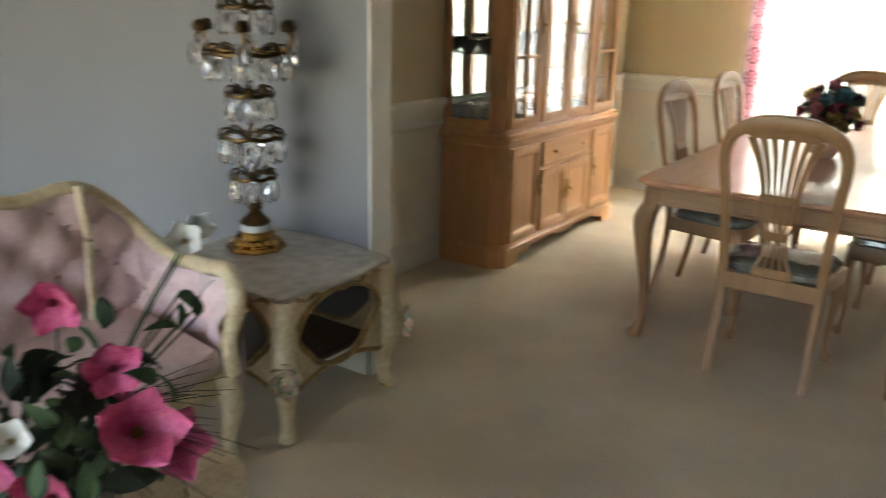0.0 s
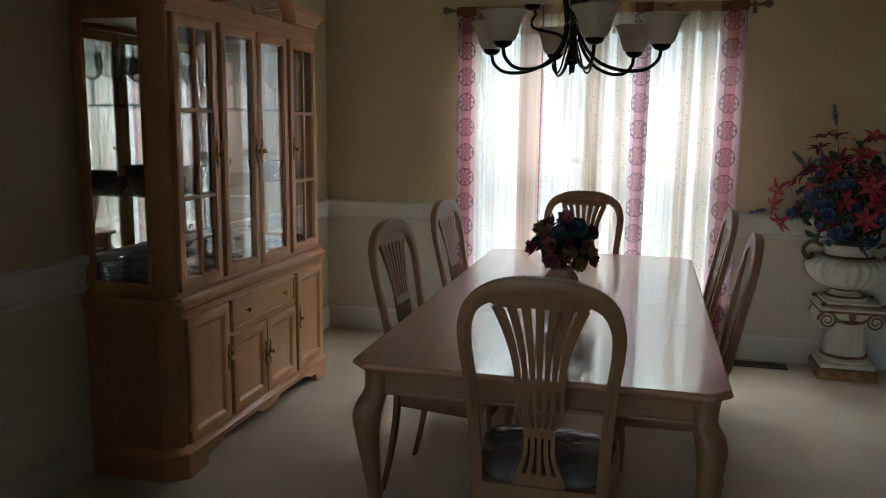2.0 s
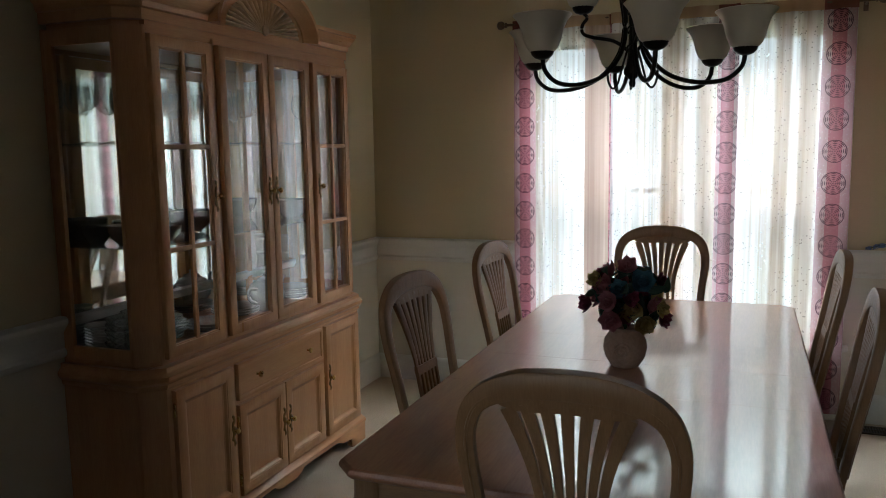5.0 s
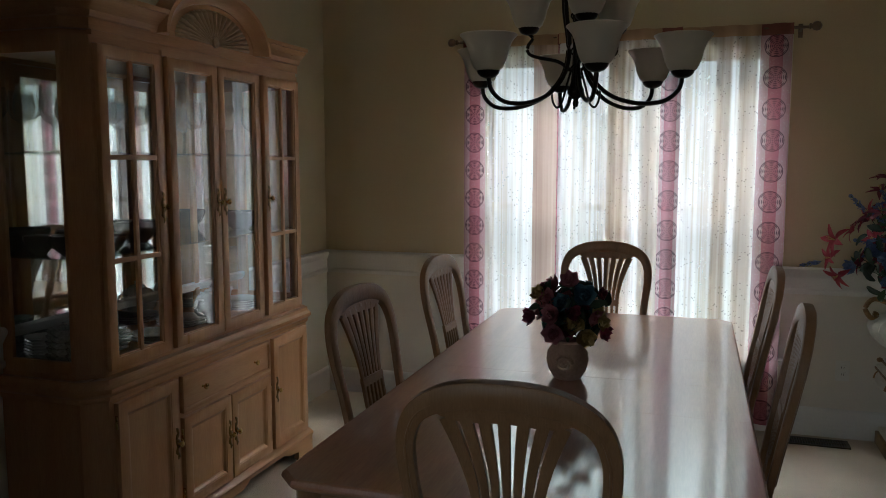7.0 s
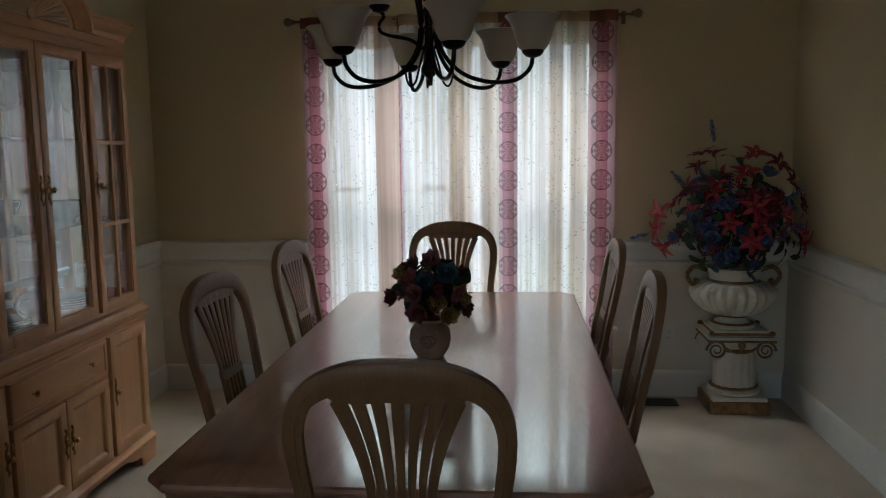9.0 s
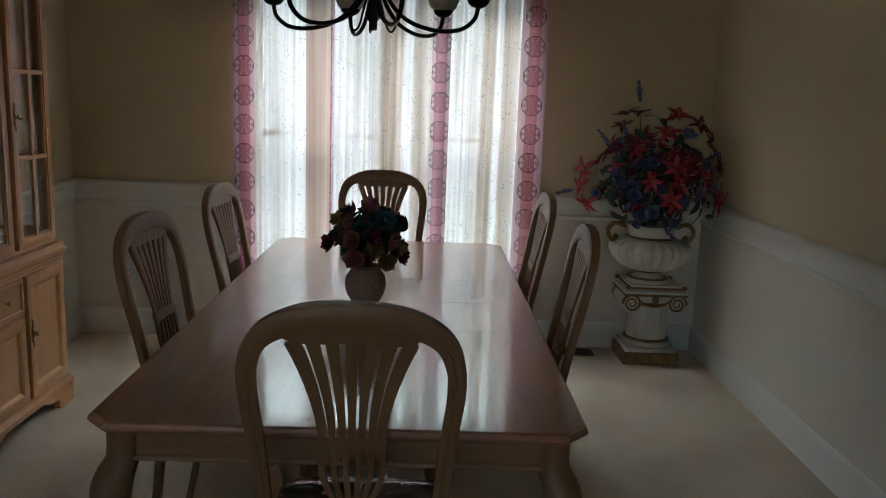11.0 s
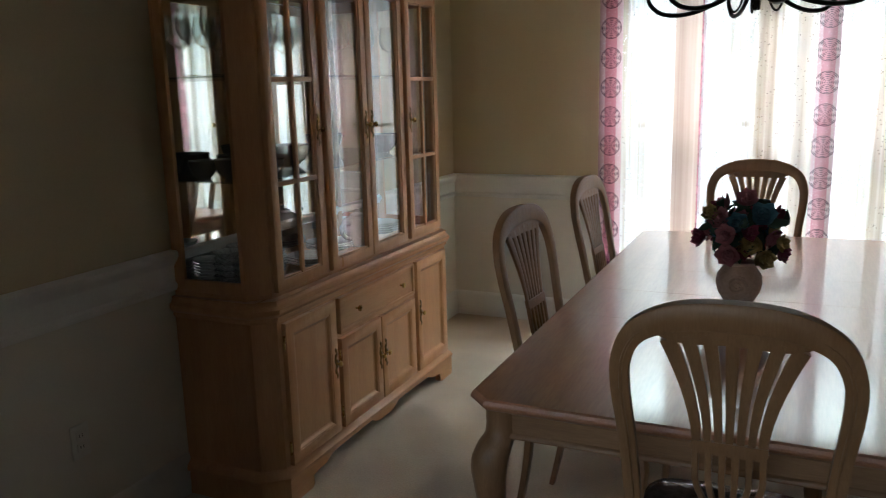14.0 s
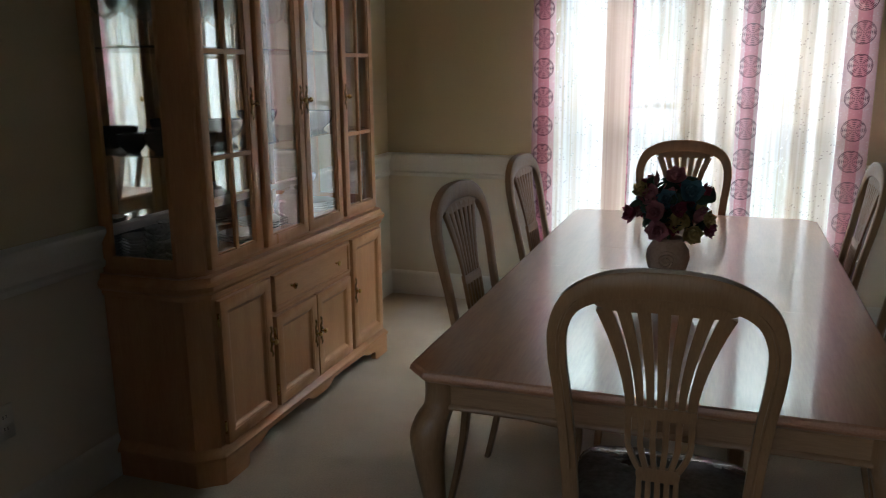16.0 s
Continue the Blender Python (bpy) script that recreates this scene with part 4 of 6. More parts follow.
curtain(0.99, 1.60, -0.095, [(0.995, 1.135), (1.43, 1.572), (1.572, 1.596)], 3, "floor-length white sheer curtain with pink medallion border")
curtain(1.585, 2.275, -0.120, [(2.165, 2.275)], 5, "floor-length white sheer curtain with pink medallion border", [(1.87, 1.985), (2.06, 2.16)])
curtain(2.22, 2.85, -0.090, [(2.685, 2.845)], 9, "floor-length white sheer curtain with pink medallion border", [(2.46, 2.54), (2.58, 2.675)])

rod = thing("curtain_rod", (1.95, -0.105, 2.28), "dark metal curtain rod with turned finials above the window", "curtain rod")
M_ROD = mat("brown_rod", (0.10, 0.065, 0.04), (0.17, 0.11, 0.07), 0.4, 6, 60, 0.05)
bm = bmesh.new()
tube(bm, [(-0.99, 0, 0), (-0.4, 0, 0.002), (0.4, 0, 0), (0.97, 0, -0.004)], 0.008, 10)
part("pole", bm, M_ROD, rod)
for s, x in ((-1, -0.99), (1, 0.97)):
    bm = bmesh.new()
    lathe(bm, [(0.008, 0), (0.016, 0.004), (0.016, 0.010), (0.010, 0.014), (0.021, 0.024), (0.026, 0.038), (0.022, 0.054), (0.008, 0.064), (0, 0.066)], 14)
    bmesh.ops.rotate(bm, verts=bm.verts, matrix=Matrix.Rotation(radians(90 * s), 3, "Y"))
    f = part("finial", bm, M_ROD, rod)
    f.location = (x, 0, 0)
    bm = bmesh.new()
    tube(bm, [(x - s * 0.03, 0, 0), (x - s * 0.03, 0.05, -0.004), (x - s * 0.03, 0.103, -0.01)], 0.006, 8)
    box(bm, x - s * 0.03 - 0.012, 0.098, -0.045, x - s * 0.03 + 0.012, 0.104, 0.03, 0.002)
    part("bracket", bm, M_ROD, rod)

# ---- chandelier ----
M_SHADE = bpy.data.materials.new("frosted_white_glass")
M_SHADE.use_nodes = True
_b = M_SHADE.node_tree.nodes["Principled BSDF"]
_b.inputs["Base Color"].default_value = (0.66, 0.62, 0.54, 1)
_b.inputs["Roughness"].default_value = 0.35
_b.inputs["Subsurface Weight"].default_value = 0.0
_b.inputs["Transmission Weight"].default_value = 0.10


def shade_part(parent, at, tilt=0.0):
    bm = bmesh.new()
    lathe(bm, [(0.010, -0.006), (0.026, 0.0), (0.036, 0.010), (0.040, 0.022), (0.034, 0.027), (0.026, 0.024)], 18)
    cup = part("cup", bm, M_BRONZE, parent)
    cup.location = at
    bm = bmesh.new()
    lathe(bm, [(0.020, 0.014), (0.036, 0.017), (0.050, 0.030), (0.061, 0.056), (0.068, 0.086), (0.079, 0.114), (0.098, 0.137), (0.095, 0.140), (0.076, 0.116), (0.064, 0.086), (0.057, 0.056), (0.046, 0.034), (0.02, 0.022)], 28)
    s = part("shade", bm, M_SHADE, cup, "frosted white bell glass shade")
    return cup


def chandelier():
    cx, cy = 1.948, -1.91
    ch = thing("chandelier", (cx, cy, CEIL), "dark bronze chandelier with upturned frosted white glass shades", "chandelier")
    Z = -CEIL

    def P(r, z, a):
        return (r * math.cos(radians(a)), r * math.sin(radians(a)), z + Z - 0.012)

    bm = bmesh.new()
    lathe(bm, [(0.065, -0.001), (0.065, -0.012), (0.05, -0.022), (0.02, -0.03), (0.012, -0.05), (0, -0.05)], 24)
    part("canopy", bm, M_BRONZE, ch)
    bm = bmesh.new()
    lathe(bm, [(0.007, -0.03), (0.007, 2.42 + Z), (0.02, 2.41 + Z), (0.026, 2.385 + Z), (0.016, 2.37 + Z), (0.009, 2.35 + Z), (0.009, 2.02 + Z), (0.016, 2.00 + Z), (0.012, 1.96 + Z), (0.010, 1.88 + Z), (0.016, 1.855 + Z), (0.022, 1.835 + Z), (0.030, 1.82 + Z), (0.030, 1.805 + Z), (0.018, 1.792 + Z), (0.008, 1.784 + Z), (0.012, 1.772 + Z), (0.009, 1.760 + Z), (0, 1.756 + Z)], 16)
    part("stem", bm, M_BRONZE, ch)
    for k in range(6):
        a = -12 + 60 * k
        bm = bmesh.new()
        tube(bm, spline([P(0.025, 2.40, a), P(0.055, 2.30, a), P(0.050, 2.12, a), P(0.032, 1.99, a), P(0.050, 1.89, a), P(0.12, 1.812, a), P(0.22, 1.776, a), P(0.315, 1.778, a), P(0.368, 1.815, a), P(0.380, 1.862, a)], 6), 0.0078, 8)
        part("arm", bm, M_BRONZE, ch)
        shade_part(ch, P(0.380, 1.858, a))
    for k in range(4):
        a = 12 + 90 * k
        bm = bmesh.new()
        tube(bm, spline([P(0.018, 1.90, a), P(0.035, 1.84, a), P(0.050, 1.785, a), P(0.068, 1.768, a), P(0.082, 1.79, a), P(0.088, 1.835, a)], 6), 0.004, 8)
        part("scroll", bm, M_BRONZE, ch)
    for a in (168, -72, 48):
        bm = bmesh.new()
        tube(bm, spline([P(0.02, 1.90, a), P(0.07, 1.935, a), P(0.15, 1.955, a), P(0.187, 1.972, a), P(0.19, 2.000, a), P(0.172, 2.025, a), P(0.185, 2.042, a)], 6), 0.0065, 8)
        part("upper_arm", bm, M_BRONZE, ch)
        shade_part(ch, P(0.188, 2.044, a))
    # twisted vine round the stem
    bm = bmesh.new()
    tube(bm, [(0.020 * math.cos(k * 0.55), 0.020 * math.sin(k * 0.55), 1.86 + Z + k * 0.0055) for k in range(48)], 0.0035, 6)
    part("twisted_vine", bm, M_BRONZE, ch)


chandelier()


# ---- flowers ----
def petal(bm, length, width, cup, droop, m, slot=0, point=0.5, nx=4, ny=5):
    """One curved petal from the origin along +x of the pose m."""
    grid = []
    for j in range(ny + 1):
        t = j / ny
        w = width * (math.sin(math.pi * min(1, t ** (0.55 + point * 0.3) * 0.97 + 0.03)) ** 0.8) + width * 0.06 * (1 - t)
        row = []
        for i in range(nx + 1):
            s = -1 + 2 * i / nx
            p = Vector((length * t * math.cos(droop * t), s * w / 2, length * t * math.sin(droop * t) * (1 if droop >= 0 else 1) + cup * w * s * s + 0.006 * length / 0.05 * math.sin(3 * t + 4 * s) * 0.3))
            row.append(bm.verts.new(m @ p))
        grid.append(row)
    for a, b in zip(grid, grid[1:]):
        for i in range(nx):
            f = bm.faces.new((a[i], a[i + 1], b[i + 1], b[i]))
            f.material_index = slot


def silk(name, dark, light, rough=0.7):
    m = mat(name, dark, light, rough, 25, 140, 0.2)
    return m


def bloom_mesh(kind, size, materials, seed):
    rnd = random.Random(seed)
    bm = bmesh.new()
    if kind == "lily":
        for k in range(6):
            petal(bm, size, size * 0.36, 0.25, -0.5 + rnd.uniform(-0.3, 0.3), pose(0, 0, 0, 0, -38 + rnd.uniform(-12, 12), k * 60 + rnd.uniform(-9, 9)), 0, 0.9)
        for k in range(4):
            tube(bm, [(0, 0, 0), (0.1 * size * math.cos(k * 1.6), 0.1 * size * math.sin(k * 1.6), size * 0.55)], 0.0012, 4, slot=1)
    elif kind == "rose":
        for lay, (n, tilt, sz) in enumerate(((6, -18, 1.0), (5, -42, 0.85), (4, -65, 0.65), (3, -80, 0.45))):
            for k in range(n):
                petal(bm, size * sz, size * sz * 0.85, 0.22, 0.5, pose(0, 0, 0.004 * lay, 0, tilt + rnd.uniform(-8, 8), 360 / n * k + lay * 27 + rnd.uniform(-10, 10)), 0, 0.2)
    elif kind == "spike":
        for k in range(14):
            h = size * (0.1 + 1.5 * k / 14)
            petal(bm, size * (0.5 - 0.02 * k), size * 0.26, 0.2, 0.4, pose(0, 0, h, 0, -35 + rnd.uniform(-15, 15), k * 137), 0, 0.5)
        tube(bm, [(0, 0, 0), (0, 0, size * 1.6)], 0.002, 5, slot=1)
    else:  # leaf
        petal(bm, size, size * 0.42, 0.12, -0.45, pose(0, 0, 0, 0, -20, 0), 0, 0.6)
    me = bpy.data.meshes.new(kind)
    bm.to_mesh(me)
    bm.free()
    for x in materials:
        me.materials.append(x)
    me.shade_smooth()
    return me


M_STEM = silk("stem_green", (0.03, 0.06, 0.02), (0.06, 0.10, 0.035))
M_LEAF = silk("leaf_green", (0.025, 0.055, 0.02), (0.06, 0.11, 0.04))
M_LEAFD = silk("leaf_dark", (0.015, 0.03, 0.018), (0.03, 0.055, 0.03))
M_RED = silk("silk_red", (0.30, 0.02, 0.035), (0.48, 0.06, 0.08))
M_DRED = silk("silk_burgundy", (0.12, 0.012, 0.03), (0.24, 0.03, 0.06))
M_BLUE = silk("silk_blue", (0.08, 0.11, 0.25), (0.20, 0.26, 0.46))
M_MAUVE = silk("silk_mauve", (0.22, 0.12, 0.20), (0.36, 0.24, 0.32))
M_OCHRE = silk("silk_ochre", (0.26, 0.17, 0.05), (0.42, 0.28, 0.10))
M_ROSE = silk("silk_dusty_rose", (0.28, 0.08, 0.09), (0.42, 0.16, 0.17))
M_TEAL = silk("silk_teal", (0.03, 0.08, 0.11), (0.07, 0.16, 0.20))
M_PINK = silk("silk_hot_pink", (0.55, 0.06, 0.20), (0.78, 0.20, 0.36))
M_WHITEP = silk("silk_white", (0.62, 0.62, 0.60), (0.75, 0.75, 0.73))
M_YEL = silk("silk_yellow", (0.5, 0.36, 0.1), (0.65, 0.5, 0.2))


def stick(parent, name, mesh, at, out, rnd, label="", roll=None):
    """Set a bloom or leaf at a place, facing outwards."""
    ob = new(name, mesh)
    ob.parent = parent
    d = Vector(out)
    d.normalize()
    q = d.to_track_quat("Z", "Y").to_matrix().to_4x4()
    s = rnd.uniform(0.85, 1.15)
    ob.matrix_basis = Matrix.Translation(at) @ q @ pose(0, 0, 0, rnd.uniform(-15, 15), rnd.uniform(-15, 15), rnd.uniform(0, 360) if roll is None else roll) @ Matrix.Diagonal((s, s, s, 1))
    return ob


# ---- pedestal, urn and the large bouquet ----
M_IVORY = mat("ivory_plaster", (0.58, 0.54, 0.45), (0.70, 0.66, 0.57), 0.55, 7, 60, 0.25)
M_GILT = mat("brown_gilt", (0.16, 0.085, 0.03), (0.34, 0.20, 0.075), 0.45, 18, 80, 0.3, metal=0.35)
UC = (3.535, -0.185)
ped = thing("pedestal", (UC[0], UC[1], 0), "ivory plaster ionic column pedestal with brown gilt trim", "pedestal")
part("plinth", boxes((-0.168, -0.155, 0.0, 0.168, 0.155, 0.072), bevel=0.007), M_GILT, ped, "brown gilt plinth")
part("base", boxes((-0.155, -0.148, 0.0725, 0.155, 0.148, 0.100), bevel=0.009), M_IVORY, ped)
bm = bmesh.new()
lathe(bm, [(0.130, 0.1003), (0.146, 0.106), (0.148, 0.116), (0.138, 0.126), (0.126, 0.130)], 32)
part("torus", bm, M_IVORY, ped)
bm = bmesh.new()
lathe(bm, [(0.124, 0.128), (0.136, 0.133), (0.136, 0.141), (0.122, 0.147)], 32)
part("gilt_ring", bm, M_GILT, ped)
bm = bmesh.new()
lathe(bm, [(0.121, 0.145), (0.119, 0.16), (0.116, 0.33), (0.120, 0.352)], 80, flute=0.022, flutes=16)
part("fluted_shaft", bm, M_IVORY, ped)
bm = bmesh.new()
lathe(bm, [(0.118, 0.350), (0.130, 0.356), (0.134, 0.366), (0.126, 0.372)], 32)
part("gilt_ring", bm, M_GILT, ped)
part("capital", boxes((-0.130, -0.122, 0.371, 0.130, 0.122, 0.4215), bevel=0.012), M_IVORY, ped)
part("abacus", boxes((-0.182, -0.156, 0.422, 0.182, 0.156, 0.452), bevel=0.008), M_IVORY, ped)
part("top_step", boxes((-0.150, -0.140, 0.4525, 0.150, 0.140, 0.488), bevel=0.010), M_IVORY, ped)
strip = lambda hx, hy, z, r: tube(bmesh.new(), [(-hx, -hy, z), (hx, -hy, z), (hx, hy, z), (-hx, hy, z)], r, 8, closed=True)
part("gilt_fillet", strip(0.183, 0.157, 0.428, 0.007), M_GILT, ped)
part("gilt_fillet", strip(0.151, 0.141, 0.466, 0.008), M_GILT, ped)
for sx in (-1, 1):
    for sy in (-1, 1):
        bm = bmesh.new()
        pts = []
        for k in range(34):
            a = k * 0.40
            r = 0.056 * (1 - k / 40)
            pts.append((sx * (0.135 + r * math.cos(a)), sy * 0.134, 0.372 + r * math.sin(a)))
        lathe(bm, [(0.052, -0.022), (0.056, -0.014), (0.056, 0.008), (0.050, 0.014), (0.030, 0.011), (0, 0.014)], 24)
        for v in bm.verts:
            v.co = Vector((sx * 0.135 + v.co.x, sy * (0.118 + v.co.z), 0.372 + v.co.y))
        vol = part("volute", bm, M_IVORY, ped)
        bm = bmesh.new()
        tube(bm, pts, [0.0085 * (1 - k / 60) for k in range(34)], 8, 1.0, (0, 1, 0))
        part("gilt_scroll", bm, M_GILT, vol, "brown gilt spiral")
        bm = bmesh.new()
        lathe(bm, [(0.0, -0.014), (0.012, -0.010), (0.017, 0.0), (0.012, 0.010), (0.0, 0.014)], 12, (sx * 0.166, sy * 0.146, 0.474))
        part("gilt_knob", bm, M_GILT, ped)
for s in (-1, 1):
    bm = bmesh.new()
    tube(bm, spline([(-0.085, s * 0.130, 0.385), (-0.04, s * 0.136, 0.362), (0, s * 0.138, 0.358), (0.04, s * 0.136, 0.362), (0.085, s * 0.130, 0.385)]), 0.0065, 8)
    part("gilt_swag", bm, M_GILT, ped)
    bm = bmesh.new()
    lathe(bm, [(0.0, -0.030), (0.014, -0.022), (0.022, 0.0), (0.018, 0.018), (0.0, 0.028)], 14, (0, s * 0.148, 0.405))
    part("gilt_egg", bm, M_GILT, ped)

urn = thing("urn", (UC[0] - 0.02, UC[1], 0.4885), "ivory plaster urn with gadrooned bowl and scroll handles", "urn")
bm = bmesh.new()
lathe(bm, [(0.122, 0), (0.128, 0.008), (0.122, 0.018), (0.10, 0.028), (0.080, 0.044), (0.076, 0.056), (0.084, 0.064)], 32)
part("foot", bm, M_IVORY, urn)
bm = bmesh.new()
lathe(bm, [(0.116, 0.017), (0.124, 0.022), (0.108, 0.029)], 32)
part("gilt_ring", bm, M_GILT, urn)
bm = bmesh.new()
lathe(bm, [(0.078, 0.058), (0.092, 0.064), (0.082, 0.073)], 32)
part("gilt_ring", bm, M_GILT, urn)
bm = bmesh.new()
lathe(bm, [(0.080, 0.068), (0.12, 0.076), (0.172, 0.102), (0.216, 0.145), (0.236, 0.192), (0.230, 0.225), (0.198, 0.250), (0.15, 0.262)], 144, flute=0.042, flutes=24)
part("gadrooned_bowl", bm, M_IVORY, urn)
bm = bmesh.new()
lathe(bm, [(0.148, 0.255), (0.135, 0.27), (0.135, 0.310), (0.15, 0.335), (0.165, 0.345), (0.15, 0.347), (0.12, 0.335), (0, 0.330)], 32)
part("neck", bm, M_IVORY, urn)
bm = bmesh.new()
lathe(bm, [(0.138, 0.262), (0.152, 0.268), (0.138, 0.278)], 32)
part("gilt_ring", bm, M_GILT, urn)
for s in (-1, 1):
    bm = bmesh.new()
    tube(bm, spline([(s * 0.15, 0, 0.325), (s * 0.22, 0, 0.345), (s * 0.26, 0, 0.298), (s * 0.238, 0, 0.25), (s * 0.21, 0, 0.238), (s * 0.205, 0, 0.262), (s * 0.222, 0, 0.268)]), 0.013, 8)
    part("handle", bm, M_GILT, urn, "brown gilt scroll handle")

rnd = random.Random(11)
bq = thing("flower_arrangement", (3.46, UC[1], 0.82), "large silk arrangement of red lilies and blue blooms in the urn", "flowers")
m_red = bloom_mesh("lily", 0.085, [M_RED, M_YEL], 1)
m_dred = bloom_mesh("lily", 0.082, [M_DRED, M_YEL], 2)
m_blue = bloom_mesh("rose", 0.066, [M_BLUE, M_STEM], 3)
m_blue2 = bloom_mesh("spike", 0.075, [M_BLUE, M_STEM], 4)
m_mauve = bloom_mesh("rose", 0.050, [M_MAUVE, M_STEM], 5)
m_leaf = bloom_mesh("leaf", 0.095, [M_LEAFD, M_STEM], 6)
m_leaf2 = bloom_mesh("leaf", 0.075, [M_LEAF, M_STEM], 7)


def dome_point(rx, ry, rz, c, rnd, lo=-0.45):
    while True:
        d = Vector((rnd.gauss(0, 1), rnd.gauss(0, 1), rnd.gauss(0, 1))).normalized()
        if d.z > lo:
            break
    f = rnd.uniform(0.50, 1.06) * (1 + 0.62 * noise.noise((d.x * 2.3 + rx * 9, d.y * 2.3, d.z * 2.3)))
    return Vector((c[0] + d.x * rx * f, c[1] + d.y * ry * f, c[2] + d.z * rz * f)), d


def arrange(parent, rows, rx, ry, rz, c, rnd, ymax=None, lo=-0.45):
    for name, mesh, count in rows:
        for _ in range(count):
            while True:
                p, d = dome_point(rx, ry, rz, c, rnd, lo)
                if ymax is None or p.y < ymax:
                    break
            stick(parent, name, mesh, p, d + Vector((0, -0.25, 0.15)), rnd)
            if rnd.random() < 0.35 and name != "leaf":
                bm = bmesh.new()
                tube(bm, spline([(0, 0, -0.02), p * 0.5 + Vector((0, 0, 0.04)), p], 4), 0.0022, 5)
                part("stem", bm, M_STEM, parent)


arrange(bq, [("lily", m_red, 20), ("lily", m_dred, 26), ("rose", m_blue, 12), ("spike", m_blue2, 14), ("rose", m_mauve, 8), ("leaf", m_leaf, 70), ("leaf", m_leaf2, 22)], 0.36, 0.36, 0.33, (0.01, -0.02, 0.30), rnd, 0.11)
arrange(bq, [("leaf", m_leaf, 70), ("leaf", m_leaf2, 30), ("rose", m_blue, 10), ("lily", m_dred, 10)], 0.25, 0.25, 0.22, (0.02, -0.03, 0.22), rnd, 0.11, -0.9)
for at, mesh, nm in (((-0.10, -0.1, 0.72), m_blue2, "spike"), ((-0.40, -0.1, 0.24), m_red, "lily"), ((-0.36, -0.12, 0.15), m_red, "lily"), ((-0.38, -0.1, 0.33), m_red, "lily"), ((-0.15, -0.3, 0.22), m_blue, "rose"), ((-0.1, -0.32, 0.12), m_blue, "rose"), ((-0.17, -0.33, 0.32), m_blue2, "spike"), ((-0.13, -0.37, 0.30), m_blue2, "spike"), ((-0.19, -0.38, 0.18), m_blue2, "spike"), ((-0.06, -0.39, 0.14), m_blue, "rose"), ((-0.16, -0.40, 0.07), m_blue2, "spike"), ((0.02, -0.36, 0.05), m_blue2, "spike"), ((0.06, -0.36, 0.38), m_red, "lily"), ((0.04, -0.38, 0.2), m_red, "lily"), ((-0.2, -0.3, 0.05), m_leaf2, "leaf"), ((0.3, -0.2, 0.1), m_leaf2, "leaf"), ((0.2, -0.25, 0.6), m_dred, "lily"), ((0.3, -0.15, 0.5), m_dred, "lily")):
    stick(bq, nm, mesh, at, Vector(at) - Vector((0, 0.2, 0.2)), rnd)

# ---- vase with flowers on the table ----
M_CLAY = mat("grey_pink_clay", (0.36, 0.225, 0.165), (0.50, 0.335, 0.255), 0.6, 14, 90, 0.35)
vz = thing("vase", (1.942, -1.955, 0.7602), "round clay vase with raised spiral on the dining table", "vase")
bm = bmesh.new()
lathe(bm, [(0, 0), (0.045, 0), (0.052, 0.006), (0.070, 0.035), (0.078, 0.070), (0.074, 0.100), (0.058, 0.125), (0.050, 0.134), (0.055, 0.145), (0.050, 0.146), (0.044, 0.134), (0, 0.12)], 32)
part("body", bm, M_CLAY, vz)
bm = bmesh.new()
pts = []
for k in range(40):
    a = k * 0.36
    r = 0.034 * (1 - k / 46)
    u, w = r * math.cos(a), 0.072 + r * math.sin(a)
    rr = 0.078 - 3.2 * (w - 0.07) ** 2
    pts.append((u, -math.sqrt(max(0.0001, rr * rr - u * u)) - 0.001, w))
tube(bm, pts, 0.006, 8)
part("spiral_relief", bm, M_CLAY, vz)
bb = thing("bouquet", (1.942, -1.955, 0.910), "dusky silk roses and leaves standing in the clay vase", "flowers")
rnd = random.Random(5)
b_m = [bloom_mesh("rose", s, [m, M_STEM], k) for k, (s, m) in enumerate(((0.052, M_ROSE), (0.050, M_DRED), (0.056, M_TEAL), (0.050, M_OCHRE)))]
b_leaf = bloom_mesh("leaf", 0.07, [M_LEAFD, M_STEM], 9)
arrange(bb, [("rose", b_m[0], 9), ("rose", b_m[1], 8), ("rose", b_m[2], 5), ("rose", b_m[3], 6), ("leaf", b_leaf, 90)], 0.118, 0.118, 0.115, (0.012, 0, 0.104), rnd, lo=-0.7)
arrange(bb, [("rose", b_m[1], 8), ("leaf", b_leaf, 40)], 0.06, 0.06, 0.06, (0.01, 0, 0.10), rnd, lo=-0.9)
for at, i in (((-0.12, -0.03, 0.08), 1), ((-0.09, -0.06, 0.16), 3), ((0.02, -0.1, 0.22), 0), ((0.07, -0.1, 0.17), 2), ((0.12, -0.06, 0.08), 3), ((0.07, -0.12, 0.04), 3), ((-0.03, -0.13, 0.11), 0), ((-0.03, -0.11, 0.045), 0), ((0.12, -0.02, 0.04), 1)):
    stick(bb, "rose", b_m[i], at, Vector(at) + Vector((0, -0.05, -0.05)), rnd)

# ---- outlets and floor vent ----
M_OUT = mat("ivory_plastic", (0.66, 0.64, 0.58), (0.70, 0.68, 0.62), 0.35, 5, 60, 0.0)
M_BLACK = mat("black_slot", (0.008, 0.008, 0.008), (0.015, 0.015, 0.015), 0.6, 5, 60, 0.0)


